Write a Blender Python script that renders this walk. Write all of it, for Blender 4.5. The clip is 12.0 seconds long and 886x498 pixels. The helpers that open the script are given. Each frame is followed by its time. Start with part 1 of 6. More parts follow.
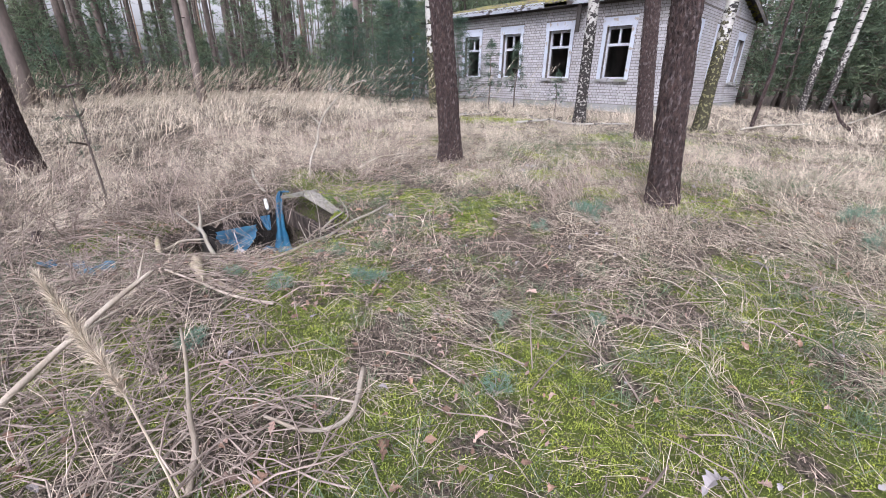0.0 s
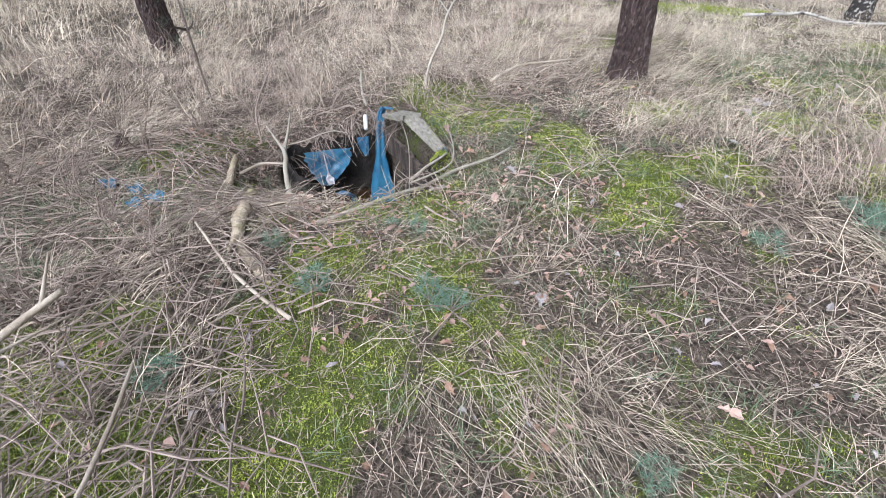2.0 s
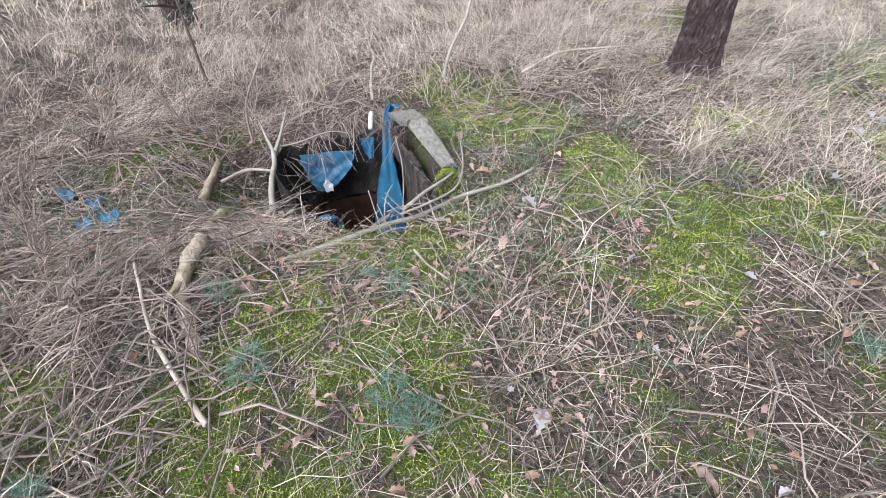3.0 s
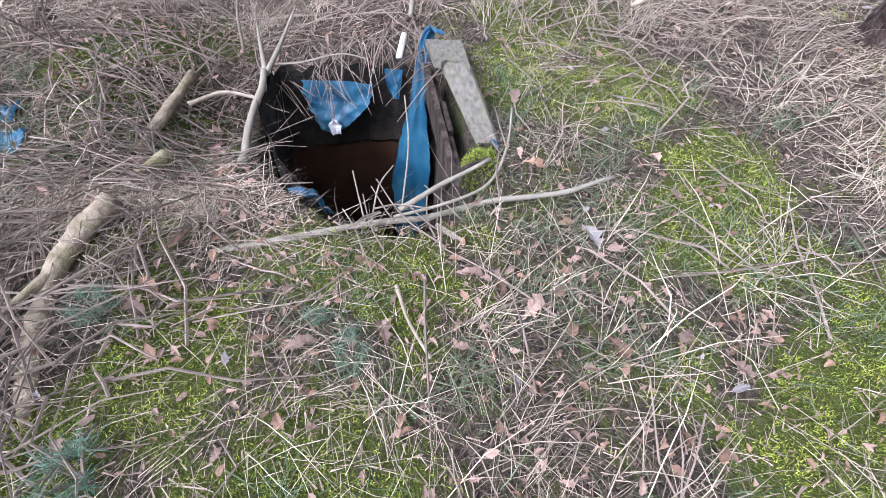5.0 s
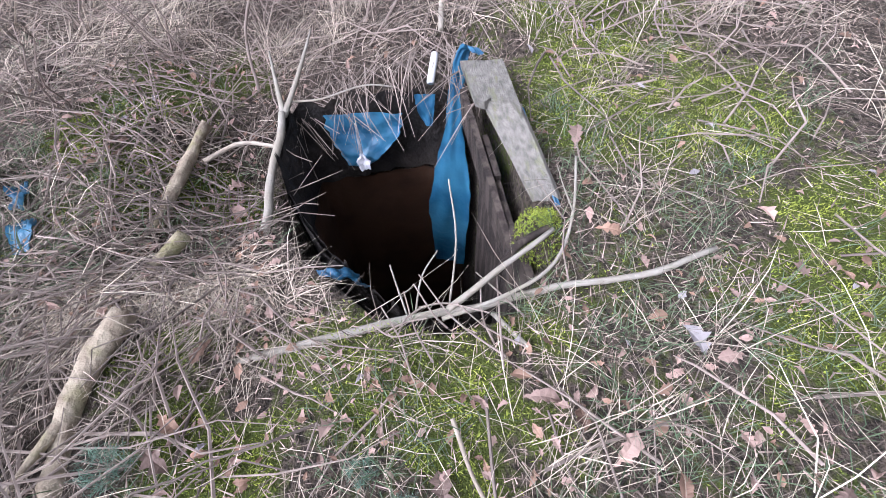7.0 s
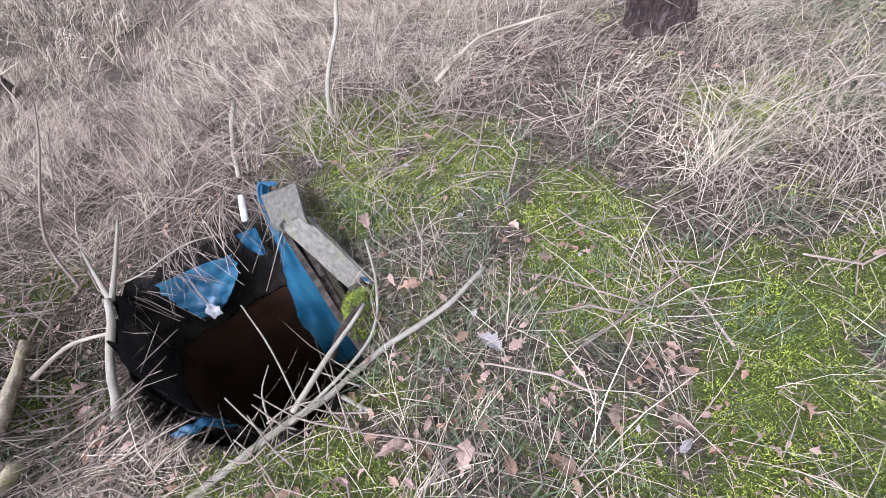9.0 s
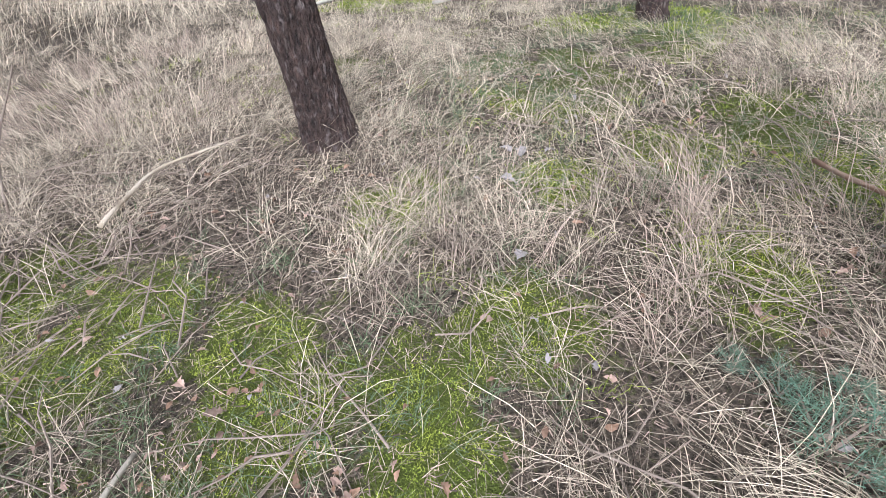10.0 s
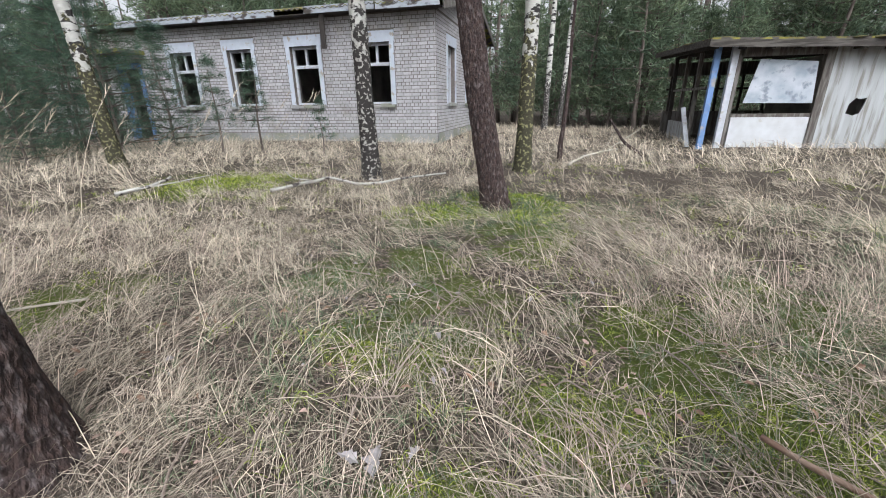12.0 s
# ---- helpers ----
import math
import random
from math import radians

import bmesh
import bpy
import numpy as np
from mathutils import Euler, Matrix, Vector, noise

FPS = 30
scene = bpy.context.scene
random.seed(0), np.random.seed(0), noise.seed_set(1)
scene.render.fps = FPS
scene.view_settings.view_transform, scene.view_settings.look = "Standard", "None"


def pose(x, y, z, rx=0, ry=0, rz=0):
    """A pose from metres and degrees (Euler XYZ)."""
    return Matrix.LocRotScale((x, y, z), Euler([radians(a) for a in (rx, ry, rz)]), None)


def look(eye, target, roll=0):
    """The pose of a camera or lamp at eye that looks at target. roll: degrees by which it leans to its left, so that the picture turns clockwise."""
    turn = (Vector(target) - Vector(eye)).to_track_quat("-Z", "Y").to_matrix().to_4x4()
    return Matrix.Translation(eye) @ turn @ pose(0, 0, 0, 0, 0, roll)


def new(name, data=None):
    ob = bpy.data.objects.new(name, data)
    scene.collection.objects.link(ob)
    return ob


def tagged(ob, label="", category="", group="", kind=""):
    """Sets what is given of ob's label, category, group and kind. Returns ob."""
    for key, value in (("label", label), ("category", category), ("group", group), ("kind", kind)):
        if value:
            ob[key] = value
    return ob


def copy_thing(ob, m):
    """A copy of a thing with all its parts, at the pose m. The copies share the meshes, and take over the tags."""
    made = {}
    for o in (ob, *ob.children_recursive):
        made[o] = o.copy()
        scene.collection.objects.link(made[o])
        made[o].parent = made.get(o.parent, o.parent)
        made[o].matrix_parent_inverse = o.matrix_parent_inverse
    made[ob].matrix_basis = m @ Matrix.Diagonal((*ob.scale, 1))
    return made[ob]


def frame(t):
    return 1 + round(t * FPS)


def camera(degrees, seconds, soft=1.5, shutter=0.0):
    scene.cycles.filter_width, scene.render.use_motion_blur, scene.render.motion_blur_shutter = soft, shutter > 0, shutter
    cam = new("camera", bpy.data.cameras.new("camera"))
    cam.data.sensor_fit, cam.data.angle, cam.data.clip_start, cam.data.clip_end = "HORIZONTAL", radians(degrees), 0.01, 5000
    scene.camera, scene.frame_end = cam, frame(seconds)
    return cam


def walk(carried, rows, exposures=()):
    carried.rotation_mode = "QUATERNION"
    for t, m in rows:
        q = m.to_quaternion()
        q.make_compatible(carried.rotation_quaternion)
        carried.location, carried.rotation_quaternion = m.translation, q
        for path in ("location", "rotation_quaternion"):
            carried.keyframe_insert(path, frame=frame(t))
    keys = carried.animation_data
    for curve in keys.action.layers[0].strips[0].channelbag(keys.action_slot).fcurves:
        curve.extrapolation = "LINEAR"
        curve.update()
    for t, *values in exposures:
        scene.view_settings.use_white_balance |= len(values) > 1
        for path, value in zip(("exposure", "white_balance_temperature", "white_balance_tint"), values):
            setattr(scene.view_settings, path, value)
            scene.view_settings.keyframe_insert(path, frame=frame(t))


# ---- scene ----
cam = camera(95.0, 12.0, soft=0.95)
PATH = [
    (0, (0.168, 0.536, 1.216), (-1.168, 1.81, 0.448), 1.2),
    (0.5, (-0.063, 0.761, 1.199), (-1.513, 1.787, 0.281), 0.6),
    (1, (-0.245, 1.024, 1.209), (-1.756, 1.87, 0.209), 0.6),
    (1.5, (-0.431, 1.202, 1.205), (-1.941, 1.923, 0.109), 0.8),
    (2, (-0.734, 1.35, 1.178), (-2.212, 1.96, -0.023), 1.0),
    (2.5, (-0.982, 1.515, 1.183), (-2.448, 2.019, -0.081), 0.6),
    (3, (-1.218, 1.747, 1.204), (-2.67, 2.155, -0.109), 0.0),
    (3.5, (-1.443, 1.836, 1.131), (-2.877, 2.175, -0.222), 1.0),
    (5.3, (-2.017, 2.034, 1.019), (-3.19, 2.186, -0.594), 5.9),
    (5.5, (-2.088, 2.019, 1.017), (-3.234, 2.157, -0.616), 5.5),
    (6, (-2.234, 2.005, 0.995), (-3.31, 2.1, -0.689), 3.2),
    (6.5, (-2.331, 1.993, 1.013), (-3.399, 2.046, -0.678), 0.2),
    (6.7, (-2.364, 1.989, 1.027), (-3.447, 2.021, -0.654), -1.5),
    (8.3, (-2.232, 2.153, 1.125), (-3.489, 2.113, -0.43), -14.8),
    (8.5, (-2.21, 2.194, 1.141), (-3.498, 2.226, -0.388), -15.2),
    (9, (-2.129, 2.316, 1.167), (-3.437, 2.779, -0.274), -12.3),
    (9.5, (-1.983, 2.566, 1.209), (-3.064, 3.532, -0.169), -8.6),
    (10, (-1.844, 2.797, 1.236), (-2.751, 4.064, -0.018), -4.3),
    (10.5, (-1.827, 2.979, 1.293), (-2.62, 4.46, 0.209), -3.0),
    (11, (-1.945, 3.219, 1.329), (-2.635, 4.851, 0.402), -2.5),
    (11.5, (-2.056, 3.435, 1.344), (-2.632, 5.177, 0.548), -2.0),
    (12, (-2.127, 3.726, 1.364), (-2.609, 5.546, 0.689), -0.9),
]
EXPOSURE = [(0, 1.04, 6000, 19), (2, 1.12, 5850, 12), (3.5, 1.16, 5800, 13), (6, 1.27, 5650, 20), (6.5, 1.3, 5650, 20), (9, 1.18, 5700, 17), (10.5, 0.98, 6150, 9), (11, 0.93, 6200, 8), (11.5, 0.85, 6200, 8), (12, 0.76, 6150, 9)]
walk(cam, [(t, look(eye, target, roll)) for t, eye, target, roll in PATH], EXPOSURE)

# ---- sky, sun ----
world = bpy.data.worlds.new("overcast_sky")
scene.world = world
world.use_nodes = True
wn = world.node_tree.nodes
sky = wn.new("ShaderNodeTexSky")
sky.sky_type, sky.sun_disc = "NISHITA", False
sky.sun_elevation, sky.sun_rotation = radians(47), radians(149)
sky.air_density, sky.dust_density, sky.ozone_density = 1.0, 6.0, 1.0
soften = wn.new("ShaderNodeHueSaturation")
soften.inputs["Saturation"].default_value = 0.12
world.node_tree.links.new(sky.outputs[0], soften.inputs["Color"])
world.node_tree.links.new(soften.outputs[0], wn["Background"].inputs[0])
wn["Background"].inputs[1].default_value = 0.15
sun_data = bpy.data.lights.new("sun", "SUN")
sun_data.energy, sun_data.angle, sun_data.color = 0.8, radians(35), (1.0, 0.985, 0.96)
sun = new("sun", sun_data)
sun.matrix_basis = look((0, 0, 0), (-0.45, 0.75, -0.95))


# ---- materials ----
def surf(name, c1, c2, scale=8.0, rough=0.9, bump=0.3, bscale=60.0, c3=None, s3=1.0, t3=(0.45, 0.6), rand="", amount=0.35, stretch=(1, 1, 1),
         metal=0.0, spec=0.3, bdist=0.01, attr=""):
    """Two colours mixed by fine noise, a third in larger patches, a value that varies piece by piece, and a fine relief."""
    m = bpy.data.materials.new(name)
    m.use_nodes = True
    nt = m.node_tree
    n, link = nt.nodes, nt.links.new
    b = n["Principled BSDF"]
    co = n.new("ShaderNodeTexCoord")
    mp = n.new("ShaderNodeMapping")
    mp.inputs["Scale"].default_value = stretch
    link(co.outputs["Object"], mp.inputs[0])

    def noise_tex(s, detail=6.0):
        t = n.new("ShaderNodeTexNoise")
        t.inputs["Scale"].default_value, t.inputs["Detail"].default_value = s, detail
        link(mp.outputs[0], t.inputs["Vector"])
        return t.outputs[0]

    def ramp(src, lo, hi):
        r = n.new("ShaderNodeMapRange")
        r.inputs[1].default_value, r.inputs[2].default_value = lo, hi
        link(src, r.inputs[0])
        return r.outputs[0]

    def mix(f, a, bb):
        x = n.new("ShaderNodeMix")
        x.data_type = "RGBA"
        link(f, x.inputs[0])
        for s, v in ((x.inputs[6], a), (x.inputs[7], bb)):
            if isinstance(v, tuple):
                s.default_value = (*v, 1)
            else:
                link(v, s)
        return x.outputs[2]

    col = mix(ramp(noise_tex(scale), 0.3, 0.7), c1, c2)
    if c3:
        if attr:
            at = n.new("ShaderNodeAttribute")
            at.attribute_name = attr
            add = n.new("ShaderNodeMath")
            add.operation = "ADD"
            link(at.outputs["Fac"], add.inputs[0])
            link(noise_tex(s3), add.inputs[1])
            col = mix(ramp(add.outputs[0], *t3), col, c3)
        else:
            col = mix(ramp(noise_tex(s3), *t3), col, c3)
    if rand:
        if rand == "object":
            g = n.new("ShaderNodeObjectInfo")
            v = g.outputs["Random"]
        else:
            g = n.new("ShaderNodeNewGeometry")
            v = g.outputs["Random Per Island"]
        h = n.new("ShaderNodeHueSaturation")
        r = n.new("ShaderNodeMapRange")
        r.inputs[3].default_value, r.inputs[4].default_value = 1 - amount, 1 + amount
        link(v, r.inputs[0])
        link(r.outputs[0], h.inputs["Value"])
        link(col, h.inputs["Color"])
        col = h.outputs[0]
    link(col, b.inputs["Base Color"])
    b.inputs["Roughness"].default_value, b.inputs["Metallic"].default_value = rough, metal
    b.inputs["Specular IOR Level"].default_value = spec
    if bump:
        bp = n.new("ShaderNodeBump")
        bp.inputs["Strength"].default_value, bp.inputs["Distance"].default_value = bump, bdist
        link(noise_tex(bscale), bp.inputs["Height"])
        link(bp.outputs[0], b.inputs["Normal"])
    return m


def leafy(m, amount=0.14):
    """Lets some light through thin blades and needles."""
    nt = m.node_tree
    b = nt.nodes["Principled BSDF"]
    tr = nt.nodes.new("ShaderNodeBsdfTranslucent")
    src = b.inputs["Base Color"].links[0].from_socket
    nt.links.new(src, tr.inputs[0])
    mx = nt.nodes.new("ShaderNodeMixShader")
    mx.inputs[0].default_value = amount
    nt.links.new(b.outputs[0], mx.inputs[1])
    nt.links.new(tr.outputs[0], mx.inputs[2])
    nt.links.new(mx.outputs[0], nt.nodes["Material Output"].inputs[0])
    return m


STRAW = leafy(surf("dry_straw", (0.54, 0.465, 0.37), (0.28, 0.24, 0.195), 3, 0.75, 0, rand="island", amount=0.75))
STRAW_PALE = leafy(surf("pale_straw", (0.63, 0.55, 0.44), (0.45, 0.39, 0.31), 3, 0.7, 0, rand="island", amount=0.5))
STRAW_RED = leafy(surf("reddish_straw", (0.46, 0.37, 0.31), (0.35, 0.28, 0.24), 3, 0.75, 0, rand="island", amount=0.5))
GREEN = leafy(surf("green_grass", (0.085, 0.14, 0.075), (0.15, 0.19, 0.11), 3, 0.6, 0, rand="island", amount=0.55))
MOSSY = leafy(surf("moss_sprigs", (0.33, 0.38, 0.06), (0.16, 0.225, 0.036), 9, 0.8, 0, rand="island", amount=0.55))
LITTER = surf("needle_litter", (0.4, 0.315, 0.265), (0.17, 0.13, 0.11), 5, 0.9, 0, rand="island", amount=0.75)
SOIL = surf("forest_floor", (0.022, 0.018, 0.015), (0.15, 0.12, 0.095), 55, 0.95, 1.0, 160, c3=(0.085, 0.11, 0.02), s3=40, t3=(0.7, 1.0), bdist=0.03, attr="moss")
NEEDLE = leafy(surf("pine_needles", (0.055, 0.1, 0.078), (0.09, 0.135, 0.085), 2, 0.6, 0, rand="island", amount=0.45), 0.2)
# Paler than the near needles: haze and missing fill light are in the colour.
NEEDLE_FAR = leafy(surf("hazed_forest_needles", (0.12, 0.18, 0.13), (0.2, 0.24, 0.14), 0.6, 0.7, 0, rand="island", amount=0.5), 0.5)
NEEDLE_YOUNG = leafy(surf("seedling_needles", (0.13, 0.23, 0.185), (0.18, 0.27, 0.19), 6, 0.55, 0, rand="island", amount=0.35), 0.2)
BARK = surf("pine_bark", (0.088, 0.058, 0.052), (0.026, 0.02, 0.021), 45, 0.9, 1.0, 110, c3=(0.16, 0.135, 0.135), s3=38, t3=(0.54, 0.72), stretch=(1, 1, 0.45), bdist=0.03)
# Lightened to suit bare twigs and the haze over the forest.
BARK_FAR = surf("hazed_forest_bark", (0.17, 0.14, 0.125), (0.1, 0.083, 0.075), 9, 0.95, 0.6, 20, c3=(0.22, 0.15, 0.1), s3=0.5, t3=(0.5, 0.65), rand="object", amount=0.35, stretch=(1, 1, 0.35))
DEADWOOD = surf("dead_wood", (0.34, 0.29, 0.23), (0.23, 0.19, 0.155), 12, 0.85, 0.5, 80, c3=(0.42, 0.37, 0.31), s3=6, rand="object", amount=0.2, stretch=(1, 1, 1))
PALEWOOD = surf("bleached_wood", (0.37, 0.345, 0.3), (0.26, 0.235, 0.2), 14, 0.8, 0.4, 80, c3=(0.3, 0.27, 0.22), s3=7, rand="object", amount=0.15)
LITTERWOOD = surf("reddish_dead_wood", (0.24, 0.15, 0.11), (0.15, 0.095, 0.075), 14, 0.85, 0.5, 80, c3=(0.3, 0.22, 0.17), s3=7)
TWIG = surf("twig_bark", (0.185, 0.148, 0.127), (0.29, 0.24, 0.208), 15, 0.85, 0.3, 90, rand="island", amount=0.4)
MOSSLOG = surf("mossy_log_bark", (0.4, 0.345, 0.26), (0.2, 0.155, 0.115), 22, 0.95, 1.0, 50, c3=(0.25, 0.235, 0.12), s3=9, t3=(0.55, 0.7))
BRICK = surf("sand_lime_brick", (0.45, 0.445, 0.465), (0.385, 0.375, 0.39), 9, 0.9, 0.35, 120, c3=(0.32, 0.295, 0.265), s3=1.3, t3=(0.55, 0.75), rand="object", amount=0.12, bdist=0.004)
BRICK_FAR = surf("sand_lime_bricks", (0.45, 0.445, 0.465), (0.385, 0.375, 0.39), 9, 0.9, 0.35, 120, c3=(0.32, 0.295, 0.265), s3=1.3, t3=(0.55, 0.75), rand="island", amount=0.13, bdist=0.004)
MORTAR = surf("grey_mortar", (0.19, 0.17, 0.16), (0.13, 0.115, 0.108), 12, 0.95, 0.5, 90)
PLASTER = surf("flaking_whitewash", (0.52, 0.56, 0.64), (0.45, 0.49, 0.56), 6, 0.85, 0.5, 40, c3=(0.36, 0.33, 0.3), s3=5, t3=(0.6, 0.66))
PLINTH = surf("grey_render", (0.36, 0.36, 0.36), (0.28, 0.28, 0.28), 7, 0.9, 0.5, 60, c3=(0.24, 0.25, 0.2), s3=1.5)
FRAMEWHITE = surf("old_white_paint", (0.5, 0.53, 0.59), (0.42, 0.44, 0.48), 14, 0.7, 0.4, 60, c3=(0.35, 0.32, 0.28), s3=9, t3=(0.6, 0.68))
DARKROOM = surf("dark_grey_plaster", (0.16, 0.15, 0.14), (0.09, 0.085, 0.08), 2, 0.95, 0.4, 20, c3=(0.24, 0.23, 0.21), s3=0.8)
ROOFING = surf("mossy_asbestos_cement", (0.11, 0.1, 0.095), (0.07, 0.063, 0.06), 9, 0.95, 0.7, 60, c3=(0.22, 0.2, 0.05), s3=4, t3=(0.46, 0.56))
FASCIA = surf("peeling_fascia", (0.42, 0.45, 0.51), (0.32, 0.34, 0.38), 8, 0.85, 0.4, 60, c3=(0.08, 0.07, 0.065), s3=2.6, t3=(0.52, 0.6), stretch=(1, 1, 2))
OLDWOOD = surf("weathered_timber", (0.13, 0.115, 0.105), (0.085, 0.075, 0.07), 9, 0.9, 0.6, 50, c3=(0.19, 0.18, 0.17), s3=4, stretch=(4, 4, 0.5))
DARKWOOD = surf("dark_timber", (0.06, 0.052, 0.048), (0.035, 0.03, 0.028), 9, 0.9, 0.6, 50, stretch=(4, 4, 0.5))
BLUEPAINT = surf("blue_paint", (0.16, 0.27, 0.48), (0.12, 0.2, 0.38), 9, 0.7, 0.4, 60, c3=(0.3, 0.29, 0.28), s3=5, t3=(0.56, 0.64))
SHEDWALL = surf("streaked_whitewash", (0.47, 0.49, 0.51), (0.38, 0.39, 0.4), 3, 0.85, 0.4, 40, c3=(0.25, 0.24, 0.22), s3=3.2, t3=(0.5, 0.64), stretch=(4, 4, 0.35))
SHEDWHITE = surf("white_board_paint", (0.58, 0.6, 0.63), (0.5, 0.51, 0.53), 5, 0.8, 0.4, 40, c3=(0.45, 0.44, 0.42), s3=6, t3=(0.66, 0.72))
SHEDPANEL = surf("stained_white_panel", (0.5, 0.53, 0.58), (0.3, 0.345, 0.41), 3.5, 0.7, 0.3, 30, c3=(0.22, 0.25, 0.3), s3=6, t3=(0.56, 0.68))
TARP = surf("blue_plastic_sheet", (0.02, 0.115, 0.215), (0.014, 0.075, 0.15), 7, 0.4, 0.8, 18, c3=(0.035, 0.15, 0.255), s3=4, spec=0.5)
# Pit colours are lowered to carry the shade of the deep pit.
PITWALL = surf("damp_earth_shaded", (0.024, 0.021, 0.02), (0.013, 0.012, 0.012), 6, 0.85, 0.9, 30, c3=(0.045, 0.037, 0.033), s3=3, bdist=0.02)
PITRUST = surf("rusty_brown_shaded", (0.06, 0.028, 0.014), (0.034, 0.016, 0.009), 5, 0.8, 0.4, 30, c3=(0.07, 0.035, 0.02), s3=3)
PITBOARD = surf("rotten_board_shaded", (0.04, 0.03, 0.026), (0.02, 0.016, 0.014), 9, 0.85, 0.5, 60, c3=(0.085, 0.068, 0.058), s3=5, stretch=(4, 4, 0.6))
GREYBOARD = surf("weathered_grey_board", (0.27, 0.255, 0.225), (0.13, 0.122, 0.108), 16, 0.85, 0.9, 70, c3=(0.2, 0.205, 0.12), s3=7, t3=(0.56, 0.72), stretch=(0.5, 4, 4))
LEAF = leafy(surf("oak_leaf_brown", (0.31, 0.2, 0.145), (0.2, 0.125, 0.092), 25, 0.7, 0.3, 60, rand="island", amount=0.4), 0.15)
LEAF_PINK = leafy(surf("dry_leaf_pinkish", (0.42, 0.295, 0.25), (0.28, 0.195, 0.165), 25, 0.7, 0.3, 60, rand="island", amount=0.3), 0.15)
LEAF_GREY = surf("bleached_leaf", (0.33, 0.305, 0.31), (0.24, 0.22, 0.225), 25, 0.7, 0.3, 60, rand="island", amount=0.25)
RAGWHITE = surf("bleached_rag", (0.56, 0.56, 0.6), (0.42, 0.42, 0.46), 30, 0.8, 0.5, 60)
LEAF_ONE = leafy(surf("oak_leaf_tan", (0.31, 0.2, 0.145), (0.2, 0.125, 0.092), 30, 0.7, 0.4, 60, rand="object", amount=0.5), 0.15)
LEAF_PINK_ONE = leafy(surf("dry_leaf_rosy", (0.42, 0.3, 0.255), (0.29, 0.205, 0.175), 30, 0.7, 0.4, 60, rand="object", amount=0.45), 0.15)
ROOFEDGE = surf("dark_eaves_timber", (0.075, 0.066, 0.06), (0.045, 0.04, 0.037), 9, 0.9, 0.6, 50, c3=(0.12, 0.11, 0.1), s3=5, stretch=(0.5, 4, 4))
MOSSROOF = surf("roof_moss", (0.11, 0.1, 0.04), (0.06, 0.055, 0.03), 18, 0.95, 1.0, 60)
PIPE = surf("white_plastic_pipe", (0.75, 0.76, 0.76), (0.66, 0.66, 0.65), 20, 0.5, 0.1, 60)


def birch_bark(name, foot, dark, scaly):
    """White peeling bark with black scars, which turns black and scaly towards the foot."""
    m = surf(name, (0.5, 0.49, 0.465), (0.4, 0.39, 0.365), 10, 0.75, 0.8, 25, c3=(0.03, 0.027, 0.027), s3=5, t3=(0.54, 0.58), stretch=(1, 1, 2.2), bdist=0.02)
    nt = m.node_tree
    n, link = nt.nodes, nt.links.new
    b = n["Principled BSDF"]
    old = b.inputs["Base Color"].links[0].from_socket
    co = n.new("ShaderNodeTexCoord")
    sep = n.new("ShaderNodeSeparateXYZ")
    link(co.outputs["Object"], sep.inputs[0])
    tex = n.new("ShaderNodeTexNoise")
    tex.inputs["Scale"].default_value, tex.inputs["Detail"].default_value = 9.0, 5.0
    link(co.outputs["Object"], tex.inputs["Vector"])
    mad = n.new("ShaderNodeMath")
    mad.operation = "MULTIPLY_ADD"
    link(tex.outputs[0], mad.inputs[0])
    mad.inputs[1].default_value = 4.2
    link(sep.outputs[2], mad.inputs[2])
    rg = n.new("ShaderNodeMapRange")
    rg.inputs[1].default_value, rg.inputs[2].default_value = foot + 2.0, foot + 2.25
    link(mad.outputs[0], rg.inputs[0])
    fine = n.new("ShaderNodeTexNoise")
    fine.inputs["Scale"].default_value = 22.0
    link(co.outputs["Object"], fine.inputs["Vector"])
    low = n.new("ShaderNodeMix")
    low.data_type = "RGBA"
    fleck = n.new("ShaderNodeMapRange")
    fleck.inputs[1].default_value, fleck.inputs[2].default_value = 0.55, 0.61
    link(fine.outputs[0], fleck.inputs[0])
    link(fleck.outputs[0], low.inputs[0])
    low.inputs[6].default_value, low.inputs[7].default_value = (*dark, 1), (*scaly, 1)
    mx = n.new("ShaderNodeMix")
    mx.data_type = "RGBA"
    link(rg.outputs[0], mx.inputs[0])
    link(low.outputs[2], mx.inputs[6])
    link(old, mx.inputs[7])
    link(mx.outputs[2], b.inputs["Base Color"])
    return m


BIRCH = birch_bark("birch_bark", 2.1, (0.035, 0.031, 0.03), (0.36, 0.345, 0.32))
BIRCH_MOSS = birch_bark("birch_bark_mossy", 1.9, (0.045, 0.042, 0.025), (0.2, 0.19, 0.1))
BIRCH_STICK = surf("birch_stick_bark", (0.46, 0.445, 0.42), (0.36, 0.345, 0.32), 10, 0.75, 0.5, 30, c3=(0.06, 0.05, 0.05), s3=9, t3=(0.54, 0.6))


